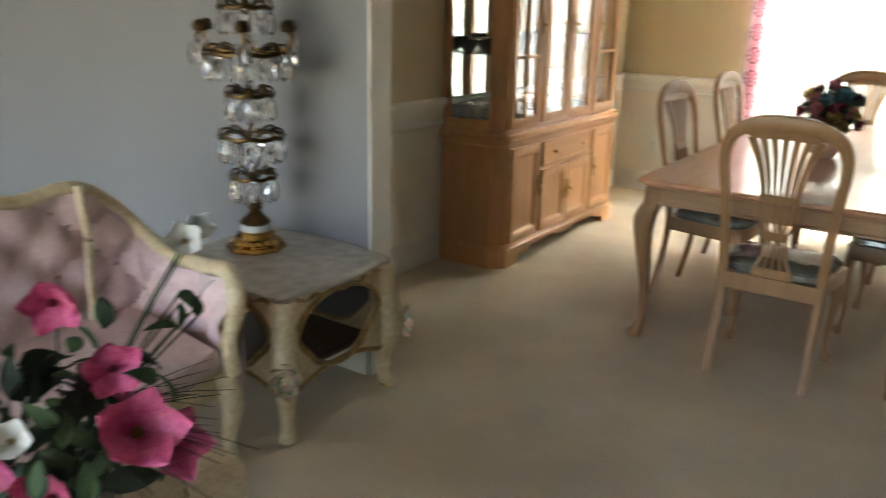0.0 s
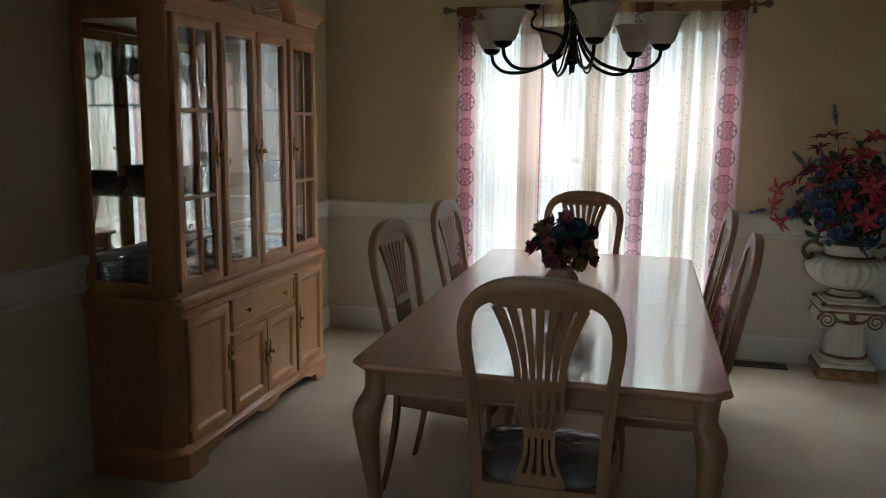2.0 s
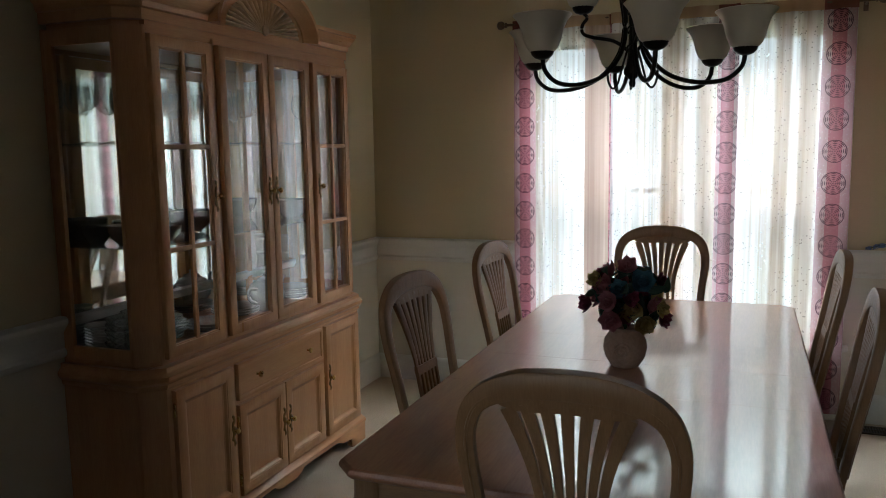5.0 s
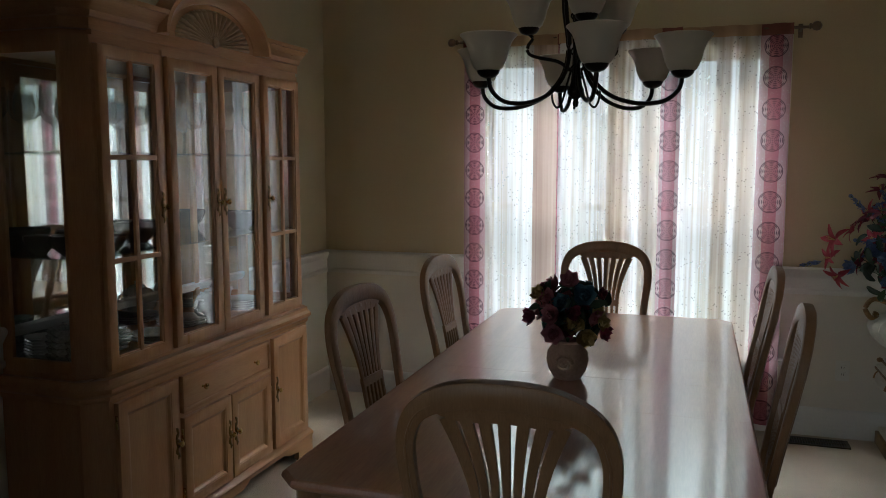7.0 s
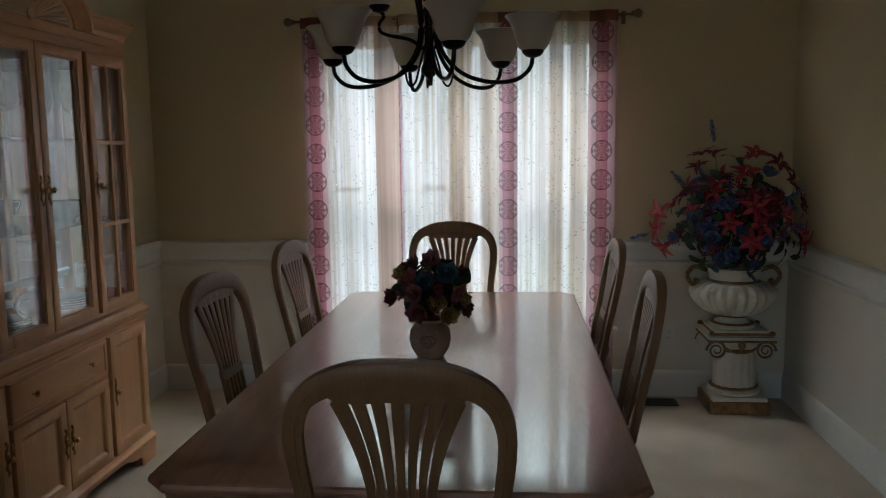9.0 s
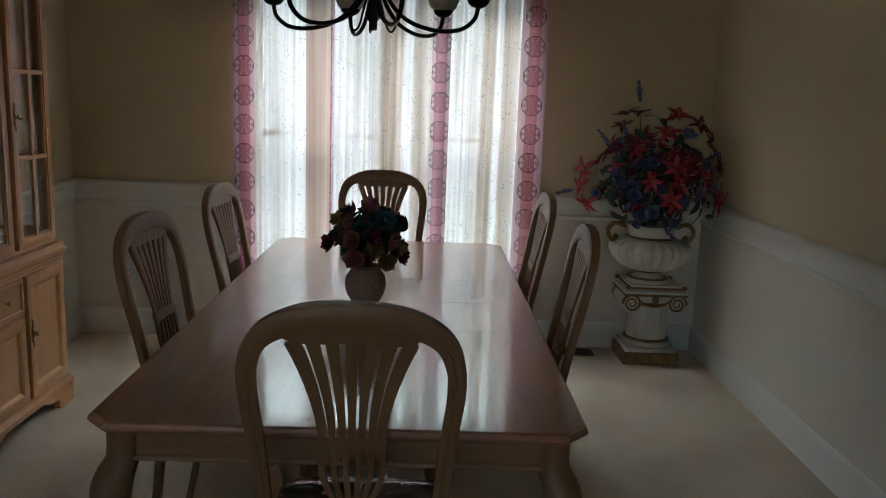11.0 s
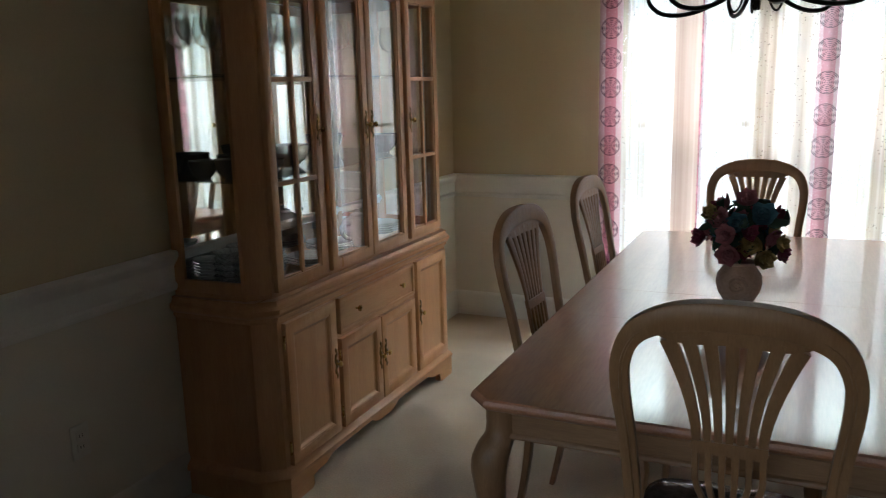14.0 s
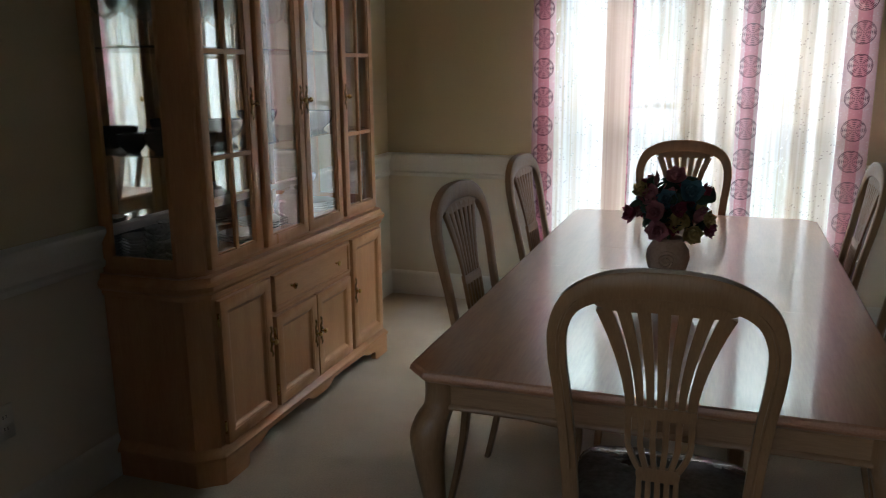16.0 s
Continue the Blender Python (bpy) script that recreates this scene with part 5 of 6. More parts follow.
def outlet(m):
    o = thing("wall_outlet", (0, 0, 0), "white plastic double socket plate on the wainscot", "outlet", "wall outlets")
    o.matrix_world = m
    bm = bmesh.new()
    box(bm, -0.036, -0.006, -0.058, 0.036, 0.0, 0.058, 0.003)
    part("cover_plate", bm, M_OUT, o)
    for z in (-0.02, 0.02):
        bm = bmesh.new()
        box(bm, -0.017, -0.009, z - 0.014, 0.017, -0.005, z + 0.014, 0.002)
        s = part("socket", bm, M_OUT, o)
        bm = bmesh.new()
        for x in (-0.006, 0.006):
            box(bm, x - 0.0012, -0.0095, z - 0.005, x + 0.0012, -0.0085, z + 0.006)
        part("slot", bm, M_BLACK, s)


outlet(pose(3.192, -0.001, 0.388))
outlet(pose(0.325, -0.001, 0.388))
outlet(pose(0.001, -3.145, 0.42, 0, 0, 90))
vent = thing("floor_vent", (3.06, -0.135, 0.0), "brown metal floor register set in the carpet", "vent")
M_VENT = mat("brown_metal", (0.06, 0.045, 0.03), (0.11, 0.08, 0.055), 0.45, 9, 60, 0.1, metal=0.4)
bm = bmesh.new()
box(bm, -0.165, -0.06, 0.0, 0.165, 0.06, 0.003)
part("backing", bm, M_BLACK, vent)
bm = bmesh.new()
for q in ((-0.165, -0.06, 0.165, -0.045), (-0.165, 0.045, 0.165, 0.06), (-0.165, -0.046, -0.148, 0.046), (0.148, -0.046, 0.165, 0.046), (-0.15, -0.003, 0.15, 0.003)):
    box(bm, q[0], q[1], 0.003, q[2], q[3], 0.008)
part("frame", bm, M_VENT, vent)
for k in range(22):
    bm = bmesh.new()
    x = -0.14 + k * 0.28 / 21
    box(bm, x - 0.002, -0.045, 0.003, x + 0.002, 0.045, 0.0075)
    part("slat", bm, M_VENT, vent)

# ---- front room: end table ----
M_CREAMW = mat("antiqued_cream_paint", (0.50, 0.385, 0.215), (0.74, 0.635, 0.44), 0.42, 10, 55, 0.35)
M_MARBLE = mat("pale_marble", (0.44, 0.40, 0.35), (0.60, 0.56, 0.50), 0.22, 4.5, 18, 0.02)
M_GOLD = mat("gilt_metal", (0.32, 0.18, 0.055), (0.62, 0.40, 0.13), 0.25, 20, 100, 0.08, metal=1.0)
M_DGOLD = mat("dark_gilt", (0.035, 0.022, 0.010), (0.12, 0.075, 0.03), 0.35, 20, 100, 0.1, metal=0.9)
# dark colour stands in for the shade inside the end table
M_SHADOWB = mat("shadow_dark_shelf", (0.10, 0.07, 0.045), (0.16, 0.11, 0.07), 0.5, 6, 40, 0.1)
M_AGED = mat("aged_gold_paint", (0.24, 0.145, 0.05), (0.50, 0.34, 0.14), 0.42, 22, 90, 0.3, metal=0.25)
M_GREEN = silk("carved_green_paint", (0.24, 0.28, 0.20), (0.36, 0.40, 0.30))
M_BLUSH = silk("carved_blush_paint", (0.55, 0.36, 0.30), (0.66, 0.48, 0.40))


def end_table():
    X, Y, H = 0.330, 0.290, 0.55
    t = thing("end_table", (0.505, -4.468, 0), "cream carved end table with marble top and gilt kidney openings", "table")

    def serpentine(ex, n=14):
        out = []
        for (ax, ay), (bx, by) in (((-1, -1), (1, -1)), ((1, -1), (1, 1)), ((1, 1), (-1, 1)), ((-1, 1), (-1, -1))):
            for k in range(n):
                s = k / n
                x, y = (ax + (bx - ax) * s) * (X + ex), (ay + (by - ay) * s) * (Y + ex)
                off = 0.016 * math.cos(2 * math.pi * (s - 0.5)) - 0.018 * (abs(2 * s - 1) > 0.86)
                nx, ny = (0, -1) if ay == by == -1 else (1, 0) if ax == bx == 1 else (0, 1) if ay == by == 1 else (-1, 0)
                out.append((x + nx * off, y + ny * off))
        return out

    rings = [[(x, y, z) for x, y in serpentine(e)] for e, z in ((0.0, H - 0.026), (0.012, H - 0.022), (0.016, H - 0.012), (0.010, H - 0.003), (0.002, H))]
    part("marble_top", loft(bmesh.new(), rings), M_MARBLE, t, "pale veined marble top", False)
    # four sides, each pierced by an oval
    for k, (half, dist) in enumerate(((X - 0.03, Y - 0.02), (Y - 0.03, X - 0.02), (X - 0.03, Y - 0.02), (Y - 0.03, X - 0.02))):
        bm = bmesh.new()
        n = 36
        inner, outer = [], []
        for j in range(n):
            a = 2 * math.pi * j / n
            c, s = math.cos(a), math.sin(a)
            inner.append(((half * 0.86) * c * (1 - 0.12 * max(0, -s)), 0.372 + 0.130 * s - 0.020 * (s > 0) * math.cos(a) ** 8 + 0.018 * math.cos(2 * a) * (s < 0) - 0.012 * (s < -0.7)))
            e = 1 / max(abs(c), abs(s))
            ox, oz = c * e, s * e
            outer.append((half * ox, 0.378 + (0.147 * oz if oz > 0 else 0.160 * oz - 0.060 * abs(ox) ** 2)))
        for d0, d1 in ((dist - 0.016, dist + 0.006),):
            vi = [[bm.verts.new((x, -d, z)) for x, z in inner] for d in (d0, d1)]
            vo = [[bm.verts.new((x, -d, z)) for x, z in outer] for d in (d0, d1)]
            for j in range(n):
                m = (j + 1) % n
                bm.faces.new((vi[1][j], vi[1][m], vo[1][m], vo[1][j]))
                bm.faces.new((vi[0][m], vi[0][j], vo[0][j], vo[0][m]))
                bm.faces.new((vi[0][j], vi[0][m], vi[1][m], vi[1][j]))
                bm.faces.new((vo[0][m], vo[0][j], vo[1][j], vo[1][m]))
        rot = Matrix.Rotation(radians(90 * k), 3, "Z")
        bmesh.ops.rotate(bm, verts=bm.verts, matrix=rot)
        side = part("pierced_side", bm, M_CREAMW, t)
        bm = bmesh.new()
        tube(bm, [rot @ Vector((x, -dist - 0.008, z)) for x, z in inner], 0.011, 8, closed=True)
        part("gilt_bead", bm, M_AGED, side, "gilt bead round the opening")
        bm = bmesh.new()
        low = sorted(outer[n // 2:] + [outer[0]], key=lambda q: q[0])
        tube(bm, [rot @ Vector((x, -dist - 0.006, z + 0.004)) for x, z in low], 0.009, 8)
        part("gilt_edge", bm, M_AGED, side, "gilt lower edge")
    for sx in (-1, 1):
        for sy in (-1, 1):
            bm = bmesh.new()
            cabriole(bm, [(0.0, H - 0.027, 0.040), (0.006, 0.49, 0.046), (0.014, 0.42, 0.042), (0.030, 0.34, 0.046), (0.036, 0.27, 0.050), (0.024, 0.20, 0.040), (0.008, 0.13, 0.029), (0.006, 0.07, 0.022), (0.020, 0.03, 0.028), (0.032, 0.012, 0.030), (0.030, 0.0, 0.020)], sx, sy)
            leg = part("leg", bm, M_CREAMW, t)
            leg.location = (sx * (X - 0.03), sy * (Y - 0.03), 0)
            bm = bmesh.new()
            rnd2 = random.Random(3)
            d = Vector((sx, sy, 0)).normalized()
            for j in range(26):
                a, rr = j * 2.4, 0.008 + 0.0014 * j
                tan = Vector((-d.y, d.x, 0))
                c = d * (0.104 - 0.5 * rr) + tan * rr * math.cos(a) * 0.9 + Vector((0, 0, 0.275 + rr * 1.5 * math.sin(a)))
                q = (d + tan * 0.3 * math.cos(a)).to_track_quat("Z", "Y").to_matrix().to_4x4()
                petal(bm, 0.034, 0.029, 0.3, 0.7, Matrix.Translation(c) @ q @ pose(0, 0, 0, 0, -25, a * 57), j % 3, 0.3, 2, 3)
            part("carved_rosette", bm, [M_CREAMW, M_GREEN, M_BLUSH], leg, "carved painted flowers on the knee")
            bm = bmesh.new()
            lathe(bm, [(0.018, 0.0), (0.028, 0.005), (0.028, 0.018), (0.022, 0.028)], 12)
            f = part("gilt_foot", bm, M_GOLD, leg)
            f.location = (d.x * 0.026, d.y * 0.026, 0.0)
    # gilt scrolls under the marble, side by side
    for k, half, dist in ((0, X - 0.05, Y), (1, Y - 0.05, X), (2, X - 0.05, Y), (3, Y - 0.05, X)):
        rot = Matrix.Rotation(radians(90 * k), 3, "Z")
        bm = bmesh.new()
        tube(bm, [rot @ Vector((-half + 2 * half * j / 40, -dist - 0.006 - 0.012 * math.cos(2 * math.pi * (j / 40 - 0.5)), 0.508 + 0.008 * math.sin(j * 0.9))) for j in range(41)], [0.006 + 0.003 * math.sin(j * 0.9) for j in range(41)], 6)
        part("gilt_scroll", bm, M_AGED, t, "gilt carved scroll band")
    # board coloured dark as the shade seen through the openings
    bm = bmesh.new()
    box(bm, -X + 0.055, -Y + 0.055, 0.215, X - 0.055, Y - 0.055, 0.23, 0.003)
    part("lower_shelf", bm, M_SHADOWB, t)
    return t


end_table()


def crystal_lamp():
    L = thing("crystal_lamp", (0.355, -4.43, 0.5502), "tall gilt table lamp hung with tiers of crystal prisms", "lamp")
    bm = bmesh.new()
    lathe(bm, [(0.115, 0), (0.118, 0.006), (0.112, 0.018), (0.100, 0.022), (0.104, 0.030), (0.092, 0.042), (0.078, 0.048), (0.070, 0.065), (0.058, 0.072)], 8)
    part("base", bm, M_GOLD, L)
    bm = bmesh.new()
    lathe(bm, [(0.056, 0.072), (0.058, 0.076), (0.058, 0.094), (0.056, 0.098)], 24)
    part("white_band", bm, M_PLATE, L)
    bm = bmesh.new()
    lathe(bm, [(0.050, 0.098), (0.060, 0.106), (0.050, 0.120), (0.032, 0.135), (0.022, 0.15), (0.030, 0.165), (0.018, 0.185), (0.012, 0.20)], 20)
    part("gilt_stem", bm, M_DGOLD, L)
    bm = bmesh.new()
    z = 0.20
    prof = []
    while z < 0.98:
        prof += [(0.012, z), (0.022, z + 0.02), (0.024, z + 0.035), (0.014, z + 0.055), (0.016, z + 0.068)]
        z += 0.075
    lathe(bm, prof, 10)
    part("crystal_column", bm, M_LEAD, L, "faceted crystal column")
    # prism: a slim faceted drop
    bm = bmesh.new()
    lathe(bm, [(0.0005, 0.0), (0.008, -0.010), (0.0135, -0.042), (0.010, -0.070), (0.0005, -0.084)], 6)
    drop = bpy.data.meshes.new("prism")
    bm.to_mesh(drop)
    bm.free()
    drop.materials.append(M_LEAD)
    bm = bmesh.new()
    lathe(bm, [(0.0005, 0.004), (0.006, 0.0), (0.006, -0.006), (0.0005, -0.010)], 6)
    bead = bpy.data.meshes.new("crystal_bead")
    bm.to_mesh(bead)
    bm.free()
    bead.materials.append(M_LEAD)
    for z, r, n in ((0.285, 0.085, 16), (0.440, 0.120, 22), (0.595, 0.088, 16), (0.745, 0.158, 28), (0.905, 0.095, 16)):
        bm = bmesh.new()
        tube(bm, [(r * math.cos(2 * math.pi * k / 48), r * math.sin(2 * math.pi * k / 48), z + 0.004 * math.cos(8 * 2 * math.pi * k / 48)) for k in range(48)], 0.0055, 8, 1.5, closed=True)
        crown = part("crown", bm, M_DGOLD, L, "pierced gilt crown")
        for k in range(8):
            a = 2 * math.pi * k / 8
            c, q = math.cos(a), math.sin(a)
            bm = bmesh.new()
            tube(bm, spline([(f * r * c, f * r * q, z + h) for f, h in ((0.12, -0.020), (0.40, 0.012), (0.72, 0.030), (0.93, 0.022), (1.0, 0.0), (1.06, 0.008))], 4), [0.0045 + 0.004 * math.sin(math.pi * k2 / 20) for k2 in range(21)], 6, 0.6)
            part("rib", bm, M_DGOLD, crown)
        for k in range(n):
            a = 2 * math.pi * k / n
            for nm, me, dz in (("crystal_bead", bead, -0.004), ("prism", drop, -0.014)):
                o = new(nm, me)
                o.parent = crown
                o.matrix_basis = pose(r * 0.96 * math.cos(a), r * 0.96 * math.sin(a), z + dz, 0, 0, math.degrees(a))
    for k in range(6):
        a = 2 * math.pi * k / 6 + 0.25
        c, s = math.cos(a), math.sin(a)
        bm = bmesh.new()
        tube(bm, spline([(0.02 * c, 0.02 * s, 0.76), (0.09 * c, 0.09 * s, 0.745), (0.165 * c, 0.165 * s, 0.765), (0.19 * c, 0.19 * s, 0.80), (0.175 * c, 0.175 * s, 0.825)], 5), 0.006, 6)
        arm = part("arm", bm, M_GOLD, L)
        bm = bmesh.new()
        lathe(bm, [(0.006, 0), (0.022, 0.006), (0.027, 0.022), (0.020, 0.040), (0.012, 0.045)], 12, flute=0.08, flutes=6)
        cupp = part("gilt_cup", bm, M_DGOLD, arm)
        cupp.location = (0.175 * c, 0.175 * s, 0.818)
        for j in range(3):
            o = new("prism", drop)
            o.parent = arm
            o.matrix_basis = pose(0.19 * c + 0.02 * math.cos(j * 2.1), 0.19 * s + 0.02 * math.sin(j * 2.1), 0.79)
    bm = bmesh.new()
    lathe(bm, [(0.02, 0.98), (0.035, 0.99), (0.045, 1.02), (0.03, 1.05), (0.012, 1.06), (0.010, 1.14), (0.018, 1.15), (0.0, 1.17)], 16)
    part("top_socket", bm, M_GOLD, L)


M_LEAD = glass("lead_crystal", (0.97, 0.97, 0.96), 0.0, 1.5)
crystal_lamp()

# ---- settee ----
M_PINKF = mat("pale_pink_brocade", (0.62, 0.45, 0.46), (0.74, 0.58, 0.58), 0.55, 16, 70, 0.3)
M_BUTTON = mat("rose_button", (0.40, 0.24, 0.25), (0.50, 0.32, 0.33), 0.5, 20, 70, 0.1)
M_BUCK = mat("dusty_pink_piping", (0.48, 0.28, 0.26), (0.56, 0.36, 0.34), 0.6, 20, 70, 0.2)


def settee():
    s = thing("settee", (0.5, -5.55, 0), "carved cream settee with tufted pale pink upholstery", "settee")
    O = Vector((0.5, -5.55, 0))
    top = spline([(0.27, -6.24, 0.66), (0.25, -6.12, 0.82), (0.235, -6.0, 0.885), (0.235, -5.8, 0.87), (0.235, -5.55, 0.93), (0.235, -5.3, 0.87), (0.235, -5.10, 0.885), (0.245, -4.98, 0.82), (0.29, -4.885, 0.70), (0.40, -4.862, 0.645), (0.56, -4.868, 0.635), (0.72, -4.895, 0.655), (0.80, -4.93, 0.645), (0.835, -4.95, 0.58), (0.80, -4.955, 0.45), (0.80, -4.95, 0.34)], 6)
    top = [p - O for p in top]
    bm = bmesh.new()
    tube(bm, top, [0.026 if p.x < -0.05 else 0.030 for p in top], 10)
    part("carved_rail", bm, M_CREAMW, s)
    mir = [Vector((p.x, -p.y - 0.0, p.z)) for p in top if p.x > -0.215 and p.y > 0.6]
    bm = bmesh.new()
    tube(bm, mir, 0.030, 10)
    part("carved_rail", bm, M_CREAMW, s)
    # tufted inside back and arm, following the rail
    spine = [p for p in top if p.y > -0.70][: -14]
    bm = bmesh.new()
    rows, NZ = [], 20
    length = 0.0
    prev = None
    for p in spine:
        if prev is not None:
            length += (Vector((p.x, p.y)) - Vector((prev.x, prev.y))).length
        prev = p
        a = spine[max(0, spine.index(p) - 1)]
        b = spine[min(len(spine) - 1, spine.index(p) + 1)]
        d = Vector((b.x - a.x, b.y - a.y, 0))
        d.normalize()
        nrm = Vector((d.y, -d.x, 0))
        col = []
        for j in range(NZ + 1):
            z = 0.40 + (p.z - 0.012 - 0.40) * j / NZ
            u, v = length / 0.105, (z - 0.40) / 0.105
            tuft = abs(math.sin(math.pi * (u + v) / 2)) ** 0.6 * abs(math.sin(math.pi * (u - v) / 2)) ** 0.6
            bulge = 0.006 + 0.044 * tuft + 0.02 * math.sin(math.pi * j / NZ)
            col.append(Vector((p.x, p.y, z)) + nrm * bulge)
        rows.append(col)
    grid = [[bm.verts.new(q) for q in c] for c in rows]
    for a, b in zip(grid, grid[1:]):
        for j in range(NZ):
            bm.faces.new((a[j], a[j + 1], b[j + 1], b[j]))
    back = part("tufted_back", bm, M_PINKF, s)
    bmb = bmesh.new()
    lathe(bmb, [(0.0, 0.004), (0.006, 0.003), (0.009, 0.0), (0.006, -0.004)], 8)
    me = bpy.data.meshes.new("button")
    bmb.to_mesh(me)
    bmb.free()
    me.materials.append(M_BUTTON)
    for iu in range(0, 18):
        for iv in range(0, 5):
            if (iu + iv) % 2:
                continue
            target, acc = iu * 0.105, 0.0
            for i in range(1, len(spine)):
                acc += (Vector((spine[i].x, spine[i].y)) - Vector((spine[i - 1].x, spine[i - 1].y))).length
                if acc >= target:
                    z = 0.40 + iv * 0.105
                    if 0.44 < z < spine[i].z - 0.05:
                        o = new("button", me)
                        o.parent = back
                        dd = spine[i] - spine[i - 1]
                        nn = Vector((dd.y, -dd.x, 0)).normalized()
                        o.matrix_basis = Matrix.Translation(Vector((spine[i].x, spine[i].y, z)) + nn * 0.030) @ nn.to_track_quat("Z", "Y").to_matrix().to_4x4()
                    break
    # outside back
    bm = bmesh.new()
    g2 = [[bm.verts.new((p.x - 0.028 if p.y < 0.6 else p.x, p.y + (0.02 if p.y >= 0.6 else 0), z)) for z in (0.28, 0.45, p.z - 0.01)] for p in spine]
    for a, b in zip(g2, g2[1:]):
        for j in range(2):
            bm.faces.new((a[j], a[j + 1], b[j + 1], b[j]))
    part("outside_back", bm, M_PINKF, s)
    # divider carving on the back
    for y in (0.45, -0.45):
        bm = bmesh.new()
        tube(bm, spline([(-0.215, y, 0.90), (-0.205, y, 0.84), (-0.195, y + 0.004, 0.74), (-0.20, y, 0.60), (-0.205, y, 0.44)]), 0.015, 8)
        part("carved_divider", bm, M_CREAMW, s)
    # seat
    bm = bmesh.new()
    q = [(-0.25, -0.66), (0.24, -0.62), (0.31, -0.45), (0.345, 0.0), (0.31, 0.45), (0.27, 0.585), (-0.25, 0.66)]
    loft(bm, [[(x * f, y * f, z) for x, y in q] for f, z in ((0.98, 0.27), (1.0, 0.28), (1.0, 0.33), (0.985, 0.345))])
    part("seat_rail", bm, M_CREAMW, s)
    bm = bmesh.new()
    loft(bm, [[(x * f, y * f, z) for x, y in q] for f, z in ((0.96, 0.345), (0.985, 0.37), (0.97, 0.42), (0.88, 0.445), (0.5, 0.455))])
    part("seat_cushion", bm, M_PINKF, s)
    for x, y, dx, dy in ((0.285, 0.58, 1, 1), (0.285, -0.58, 1, -1), (-0.22, 0.60, -1, 1), (-0.22, -0.60, -1, -1), (0.32, 0, 1, 0)):
        bm = bmesh.new()
        cabriole(bm, [(0, 0.34, 0.034), (0.01, 0.28, 0.038), (0.018, 0.22, 0.033), (0.0, 0.10, 0.021), (0.008, 0.03, 0.022), (0.016, 0.0, 0.024)], dx, dy)
        leg = part("leg", bm, M_CREAMW, s)
        leg.location = (x, y, 0)


settee()

# ---- coffee table with pink flowers ----
ct = thing("coffee_table", (1.25, -5.85, 0), "oval cream coffee table with carved legs", "table")
bm = bmesh.new()
oval = lambda e: [((0.30 + e) * math.cos(2 * math.pi * k / 48), (0.50 + e) * math.sin(2 * math.pi * k / 48)) for k in range(48)]
loft(bm, [[(x, y, z) for x, y in oval(e)] for e, z in ((-0.03, 0.385), (-0.004, 0.390), (0.0, 0.402), (-0.004, 0.415), (-0.012, 0.42))])
part("tabletop", bm, M_CREAMW, ct)
bm = bmesh.new()
loft(bm, [[(x * 0.84, y * 0.84, z) for x, y in oval(0)] for z in (0.33, 0.386)])
part("apron", bm, M_CREAMW, ct)
for sx in (-1, 1):
    for sy in (-1, 1):
        bm = bmesh.new()
        cabriole(bm, [(0, 0.385, 0.028), (0.014, 0.32, 0.033), (0.02, 0.25, 0.028), (0.0, 0.11, 0.018), (0.012, 0.03, 0.02), (0.02, 0.0, 0.022)], sx, sy)
        leg = part("leg", bm, M_CREAMW, ct)
        leg.location = (sx * 0.16, sy * 0.30, 0)
fv = thing("flower_bowl", (1.22, -5.74, 0.4202), "low cream bowl holding a silk flower arrangement", "bowl")
bm = bmesh.new()
lathe(bm, [(0, 0), (0.06, 0), (0.065, 0.01), (0.10, 0.05), (0.11, 0.08), (0.105, 0.085), (0.09, 0.05), (0, 0.03)], 28)
part("bowl", bm, M_IVORY, fv)
fa = thing("pink_flowers", (1.22, -5.74, 0.48), "silk arrangement of hot pink blooms and dark leaves", "flowers")
rnd = random.Random(21)


def big_bloom(size, materials, seed):
    r2 = random.Random(seed)
    bm = bmesh.new()
    for k in range(5):
        petal(bm, size, size * 0.80, 0.16, 0.35, pose(0, 0, 0, 0, -28 + r2.uniform(-8, 8), k * 72 + r2.uniform(-8, 8)), 0, 0.15, 6, 7)
    for k in range(5):
        petal(bm, size * 0.35, size * 0.22, 0.3, 0.5, pose(0, 0, 0.004, 0, -55, k * 72 + 30), 1, 0.3)
    me = bpy.data.meshes.new("bloom")
    bm.to_mesh(me)
    bm.free()
    for x in materials:
        me.materials.append(x)
    me.shade_smooth()
    return me


f_pink = big_bloom(0.125, [M_PINK, M_OCHRE], 1)
f_pink2 = big_bloom(0.098, [M_PINK, M_DRED], 2)
f_white = big_bloom(0.062, [M_WHITEP, M_YEL], 3)
f_leaf = bloom_mesh("leaf", 0.075, [M_LEAF, M_STEM], 31)
f_leafd = bloom_mesh("leaf", 0.11, [M_LEAFD, M_STEM], 32)
FO = Vector((1.22, -5.74, 0.48))


def at_world(p):
    return Vector(p) - FO


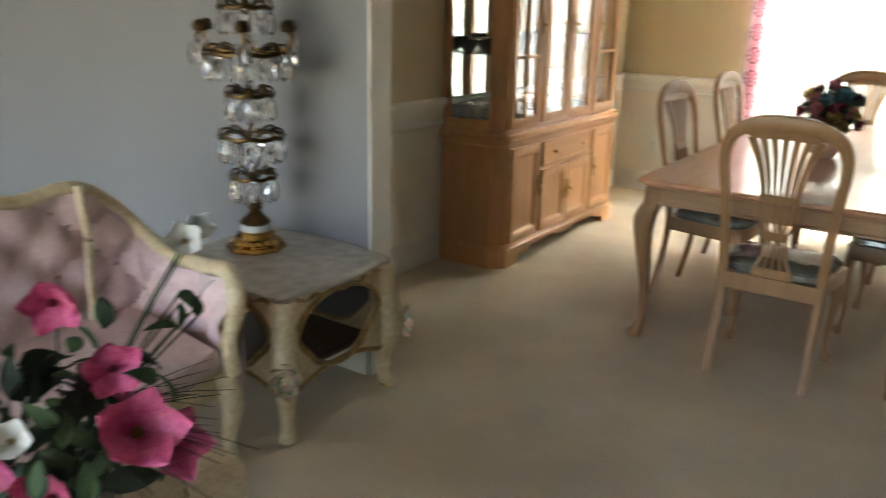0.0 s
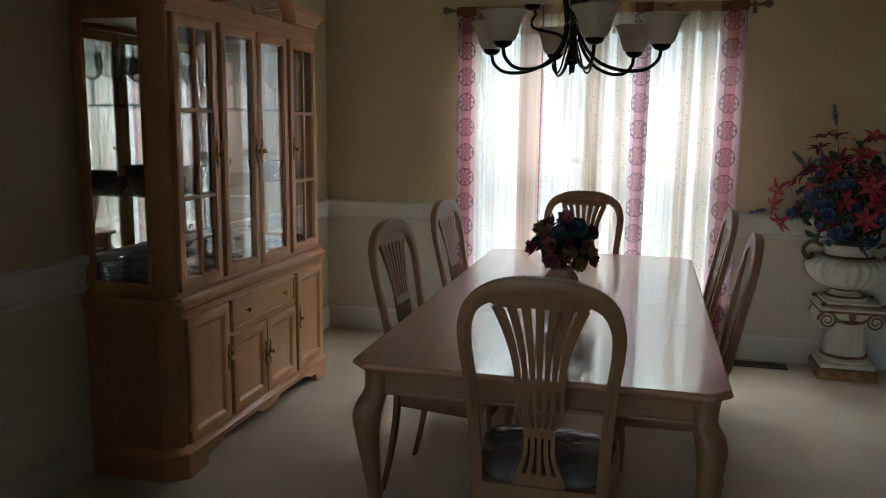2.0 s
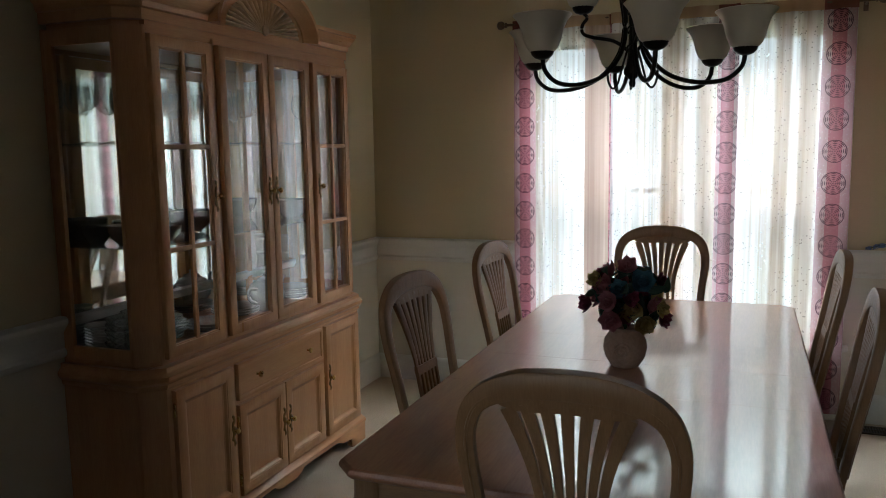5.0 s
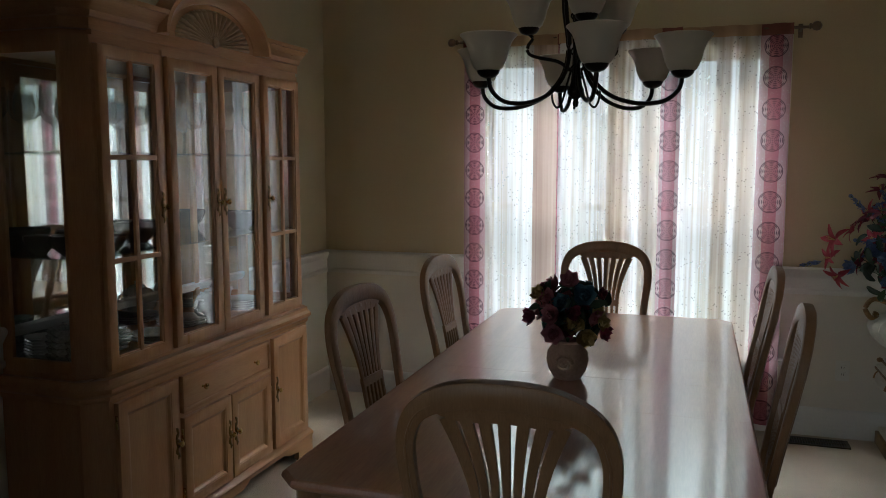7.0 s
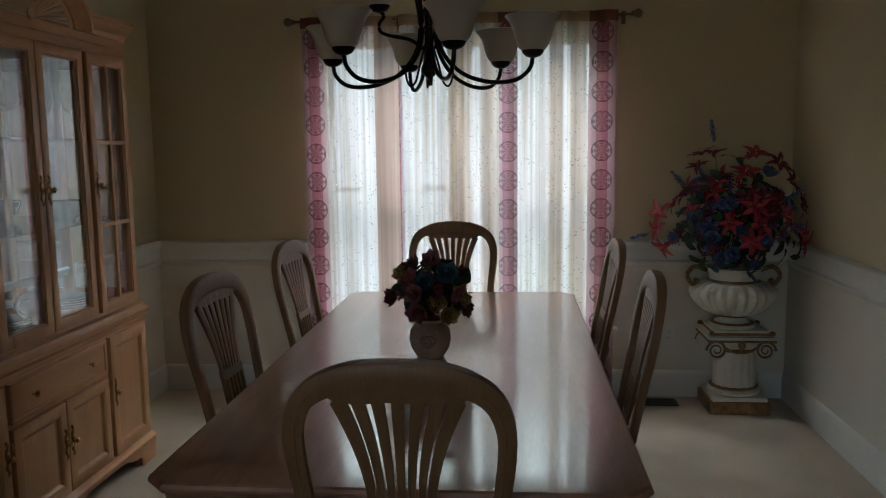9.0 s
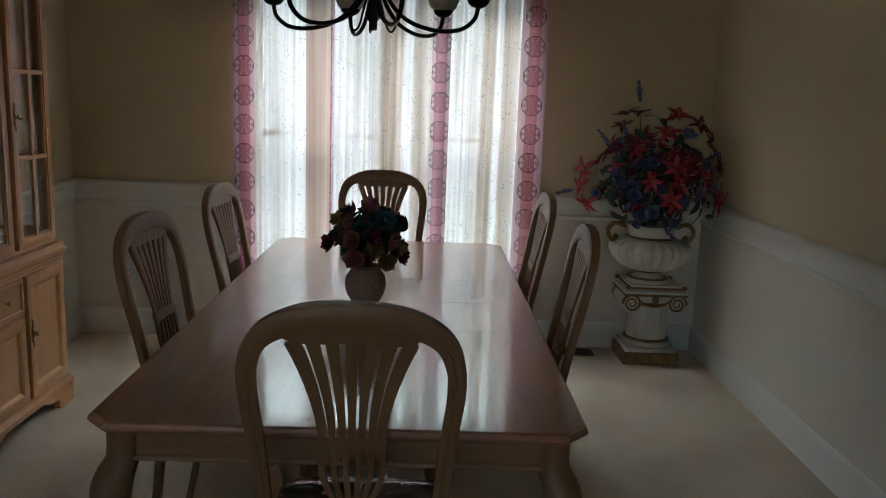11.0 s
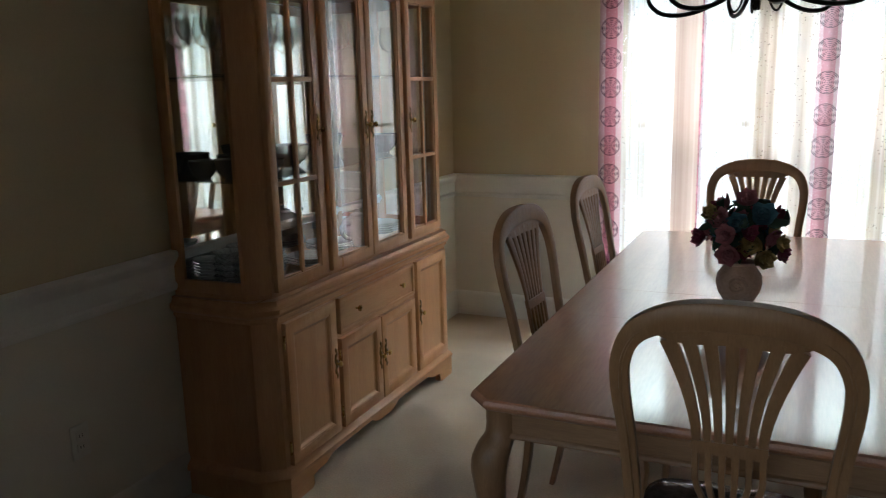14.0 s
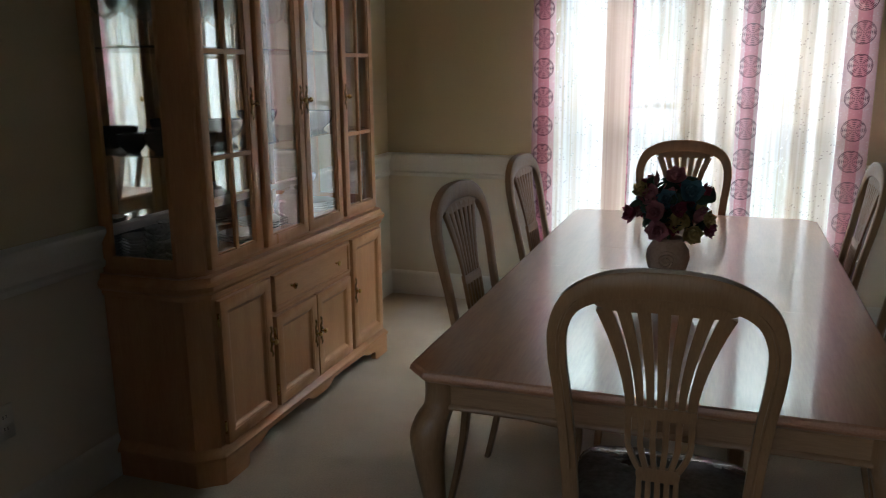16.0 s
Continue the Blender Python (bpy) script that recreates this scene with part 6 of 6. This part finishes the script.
def stemmed(name, mesh, p, out):
    q = at_world(p)
    stick(fa, name, mesh, q, out, rnd)
    bm = bmesh.new()
    tube(bm, spline([(0, 0, -0.02), q * 0.45 + Vector((0, 0, 0.05)), q], 5), 0.003, 5)
    part("stem", bm, M_STEM, fa)


CAMW = Vector((0.8, -0.5, 0.25))
for p, me in (((1.40, -5.69, 0.68), f_pink), ((1.30, -5.66, 0.775), f_pink2), ((1.17, -5.69, 0.90), f_pink2), ((1.33, -5.82, 0.58), f_pink2), ((1.15, -5.88, 0.80), f_pink2), ((1.20, -5.60, 0.70), f_pink2), ((1.26, -5.95, 0.66), f_pink2), ((1.36, -5.60, 0.60), f_pink2)):
    stemmed("bloom", me, p, CAMW + Vector((rnd.uniform(-0.3, 0.3), rnd.uniform(-0.3, 0.3), rnd.uniform(-0.1, 0.4))))
for p in ((1.10, -5.32, 0.92), (1.08, -5.27, 0.93), (1.32, -5.88, 0.72), (1.30, -5.95, 0.62)):
    stemmed("bloom", f_white, p, CAMW + Vector((rnd.uniform(-0.5, 0.5), 0.2, rnd.uniform(0, 0.6))))
for p in ((1.10, -5.34, 0.80), (1.12, -5.36, 0.78), (1.14, -5.33, 0.74), (1.11, -5.37, 0.72), (1.12, -5.31, 0.76)):
    stemmed("leaf", f_leaf, p, Vector((rnd.uniform(-1, 1), rnd.uniform(-1, 1), 0.6)))
for k in range(130):
    a, r, z = rnd.uniform(0, 6.28), rnd.uniform(0.03, 0.24), rnd.uniform(0.0, 0.32)
    stick(fa, "leaf", f_leafd if k % 2 else f_leaf, (r * math.cos(a), r * math.sin(a), z), (math.cos(a), math.sin(a), rnd.uniform(0, 1)), rnd)
for k in range(26):
    a = rnd.uniform(-0.2, 2.2)
    l = rnd.uniform(0.25, 0.42)
    bm = bmesh.new()
    pts = spline([(0, 0, 0.05), (0.45 * l * math.cos(a), 0.45 * l * math.sin(a), 0.17), (l * math.cos(a), l * math.sin(a), 0.13 + rnd.uniform(-0.03, 0.05))], 6)
    tube(bm, pts, [0.004 * (1 - i / (len(pts) + 1)) + 0.0006 for i in range(len(pts))], 6, 0.4)
    part("grass_blade", bm, M_LEAFD, fa)
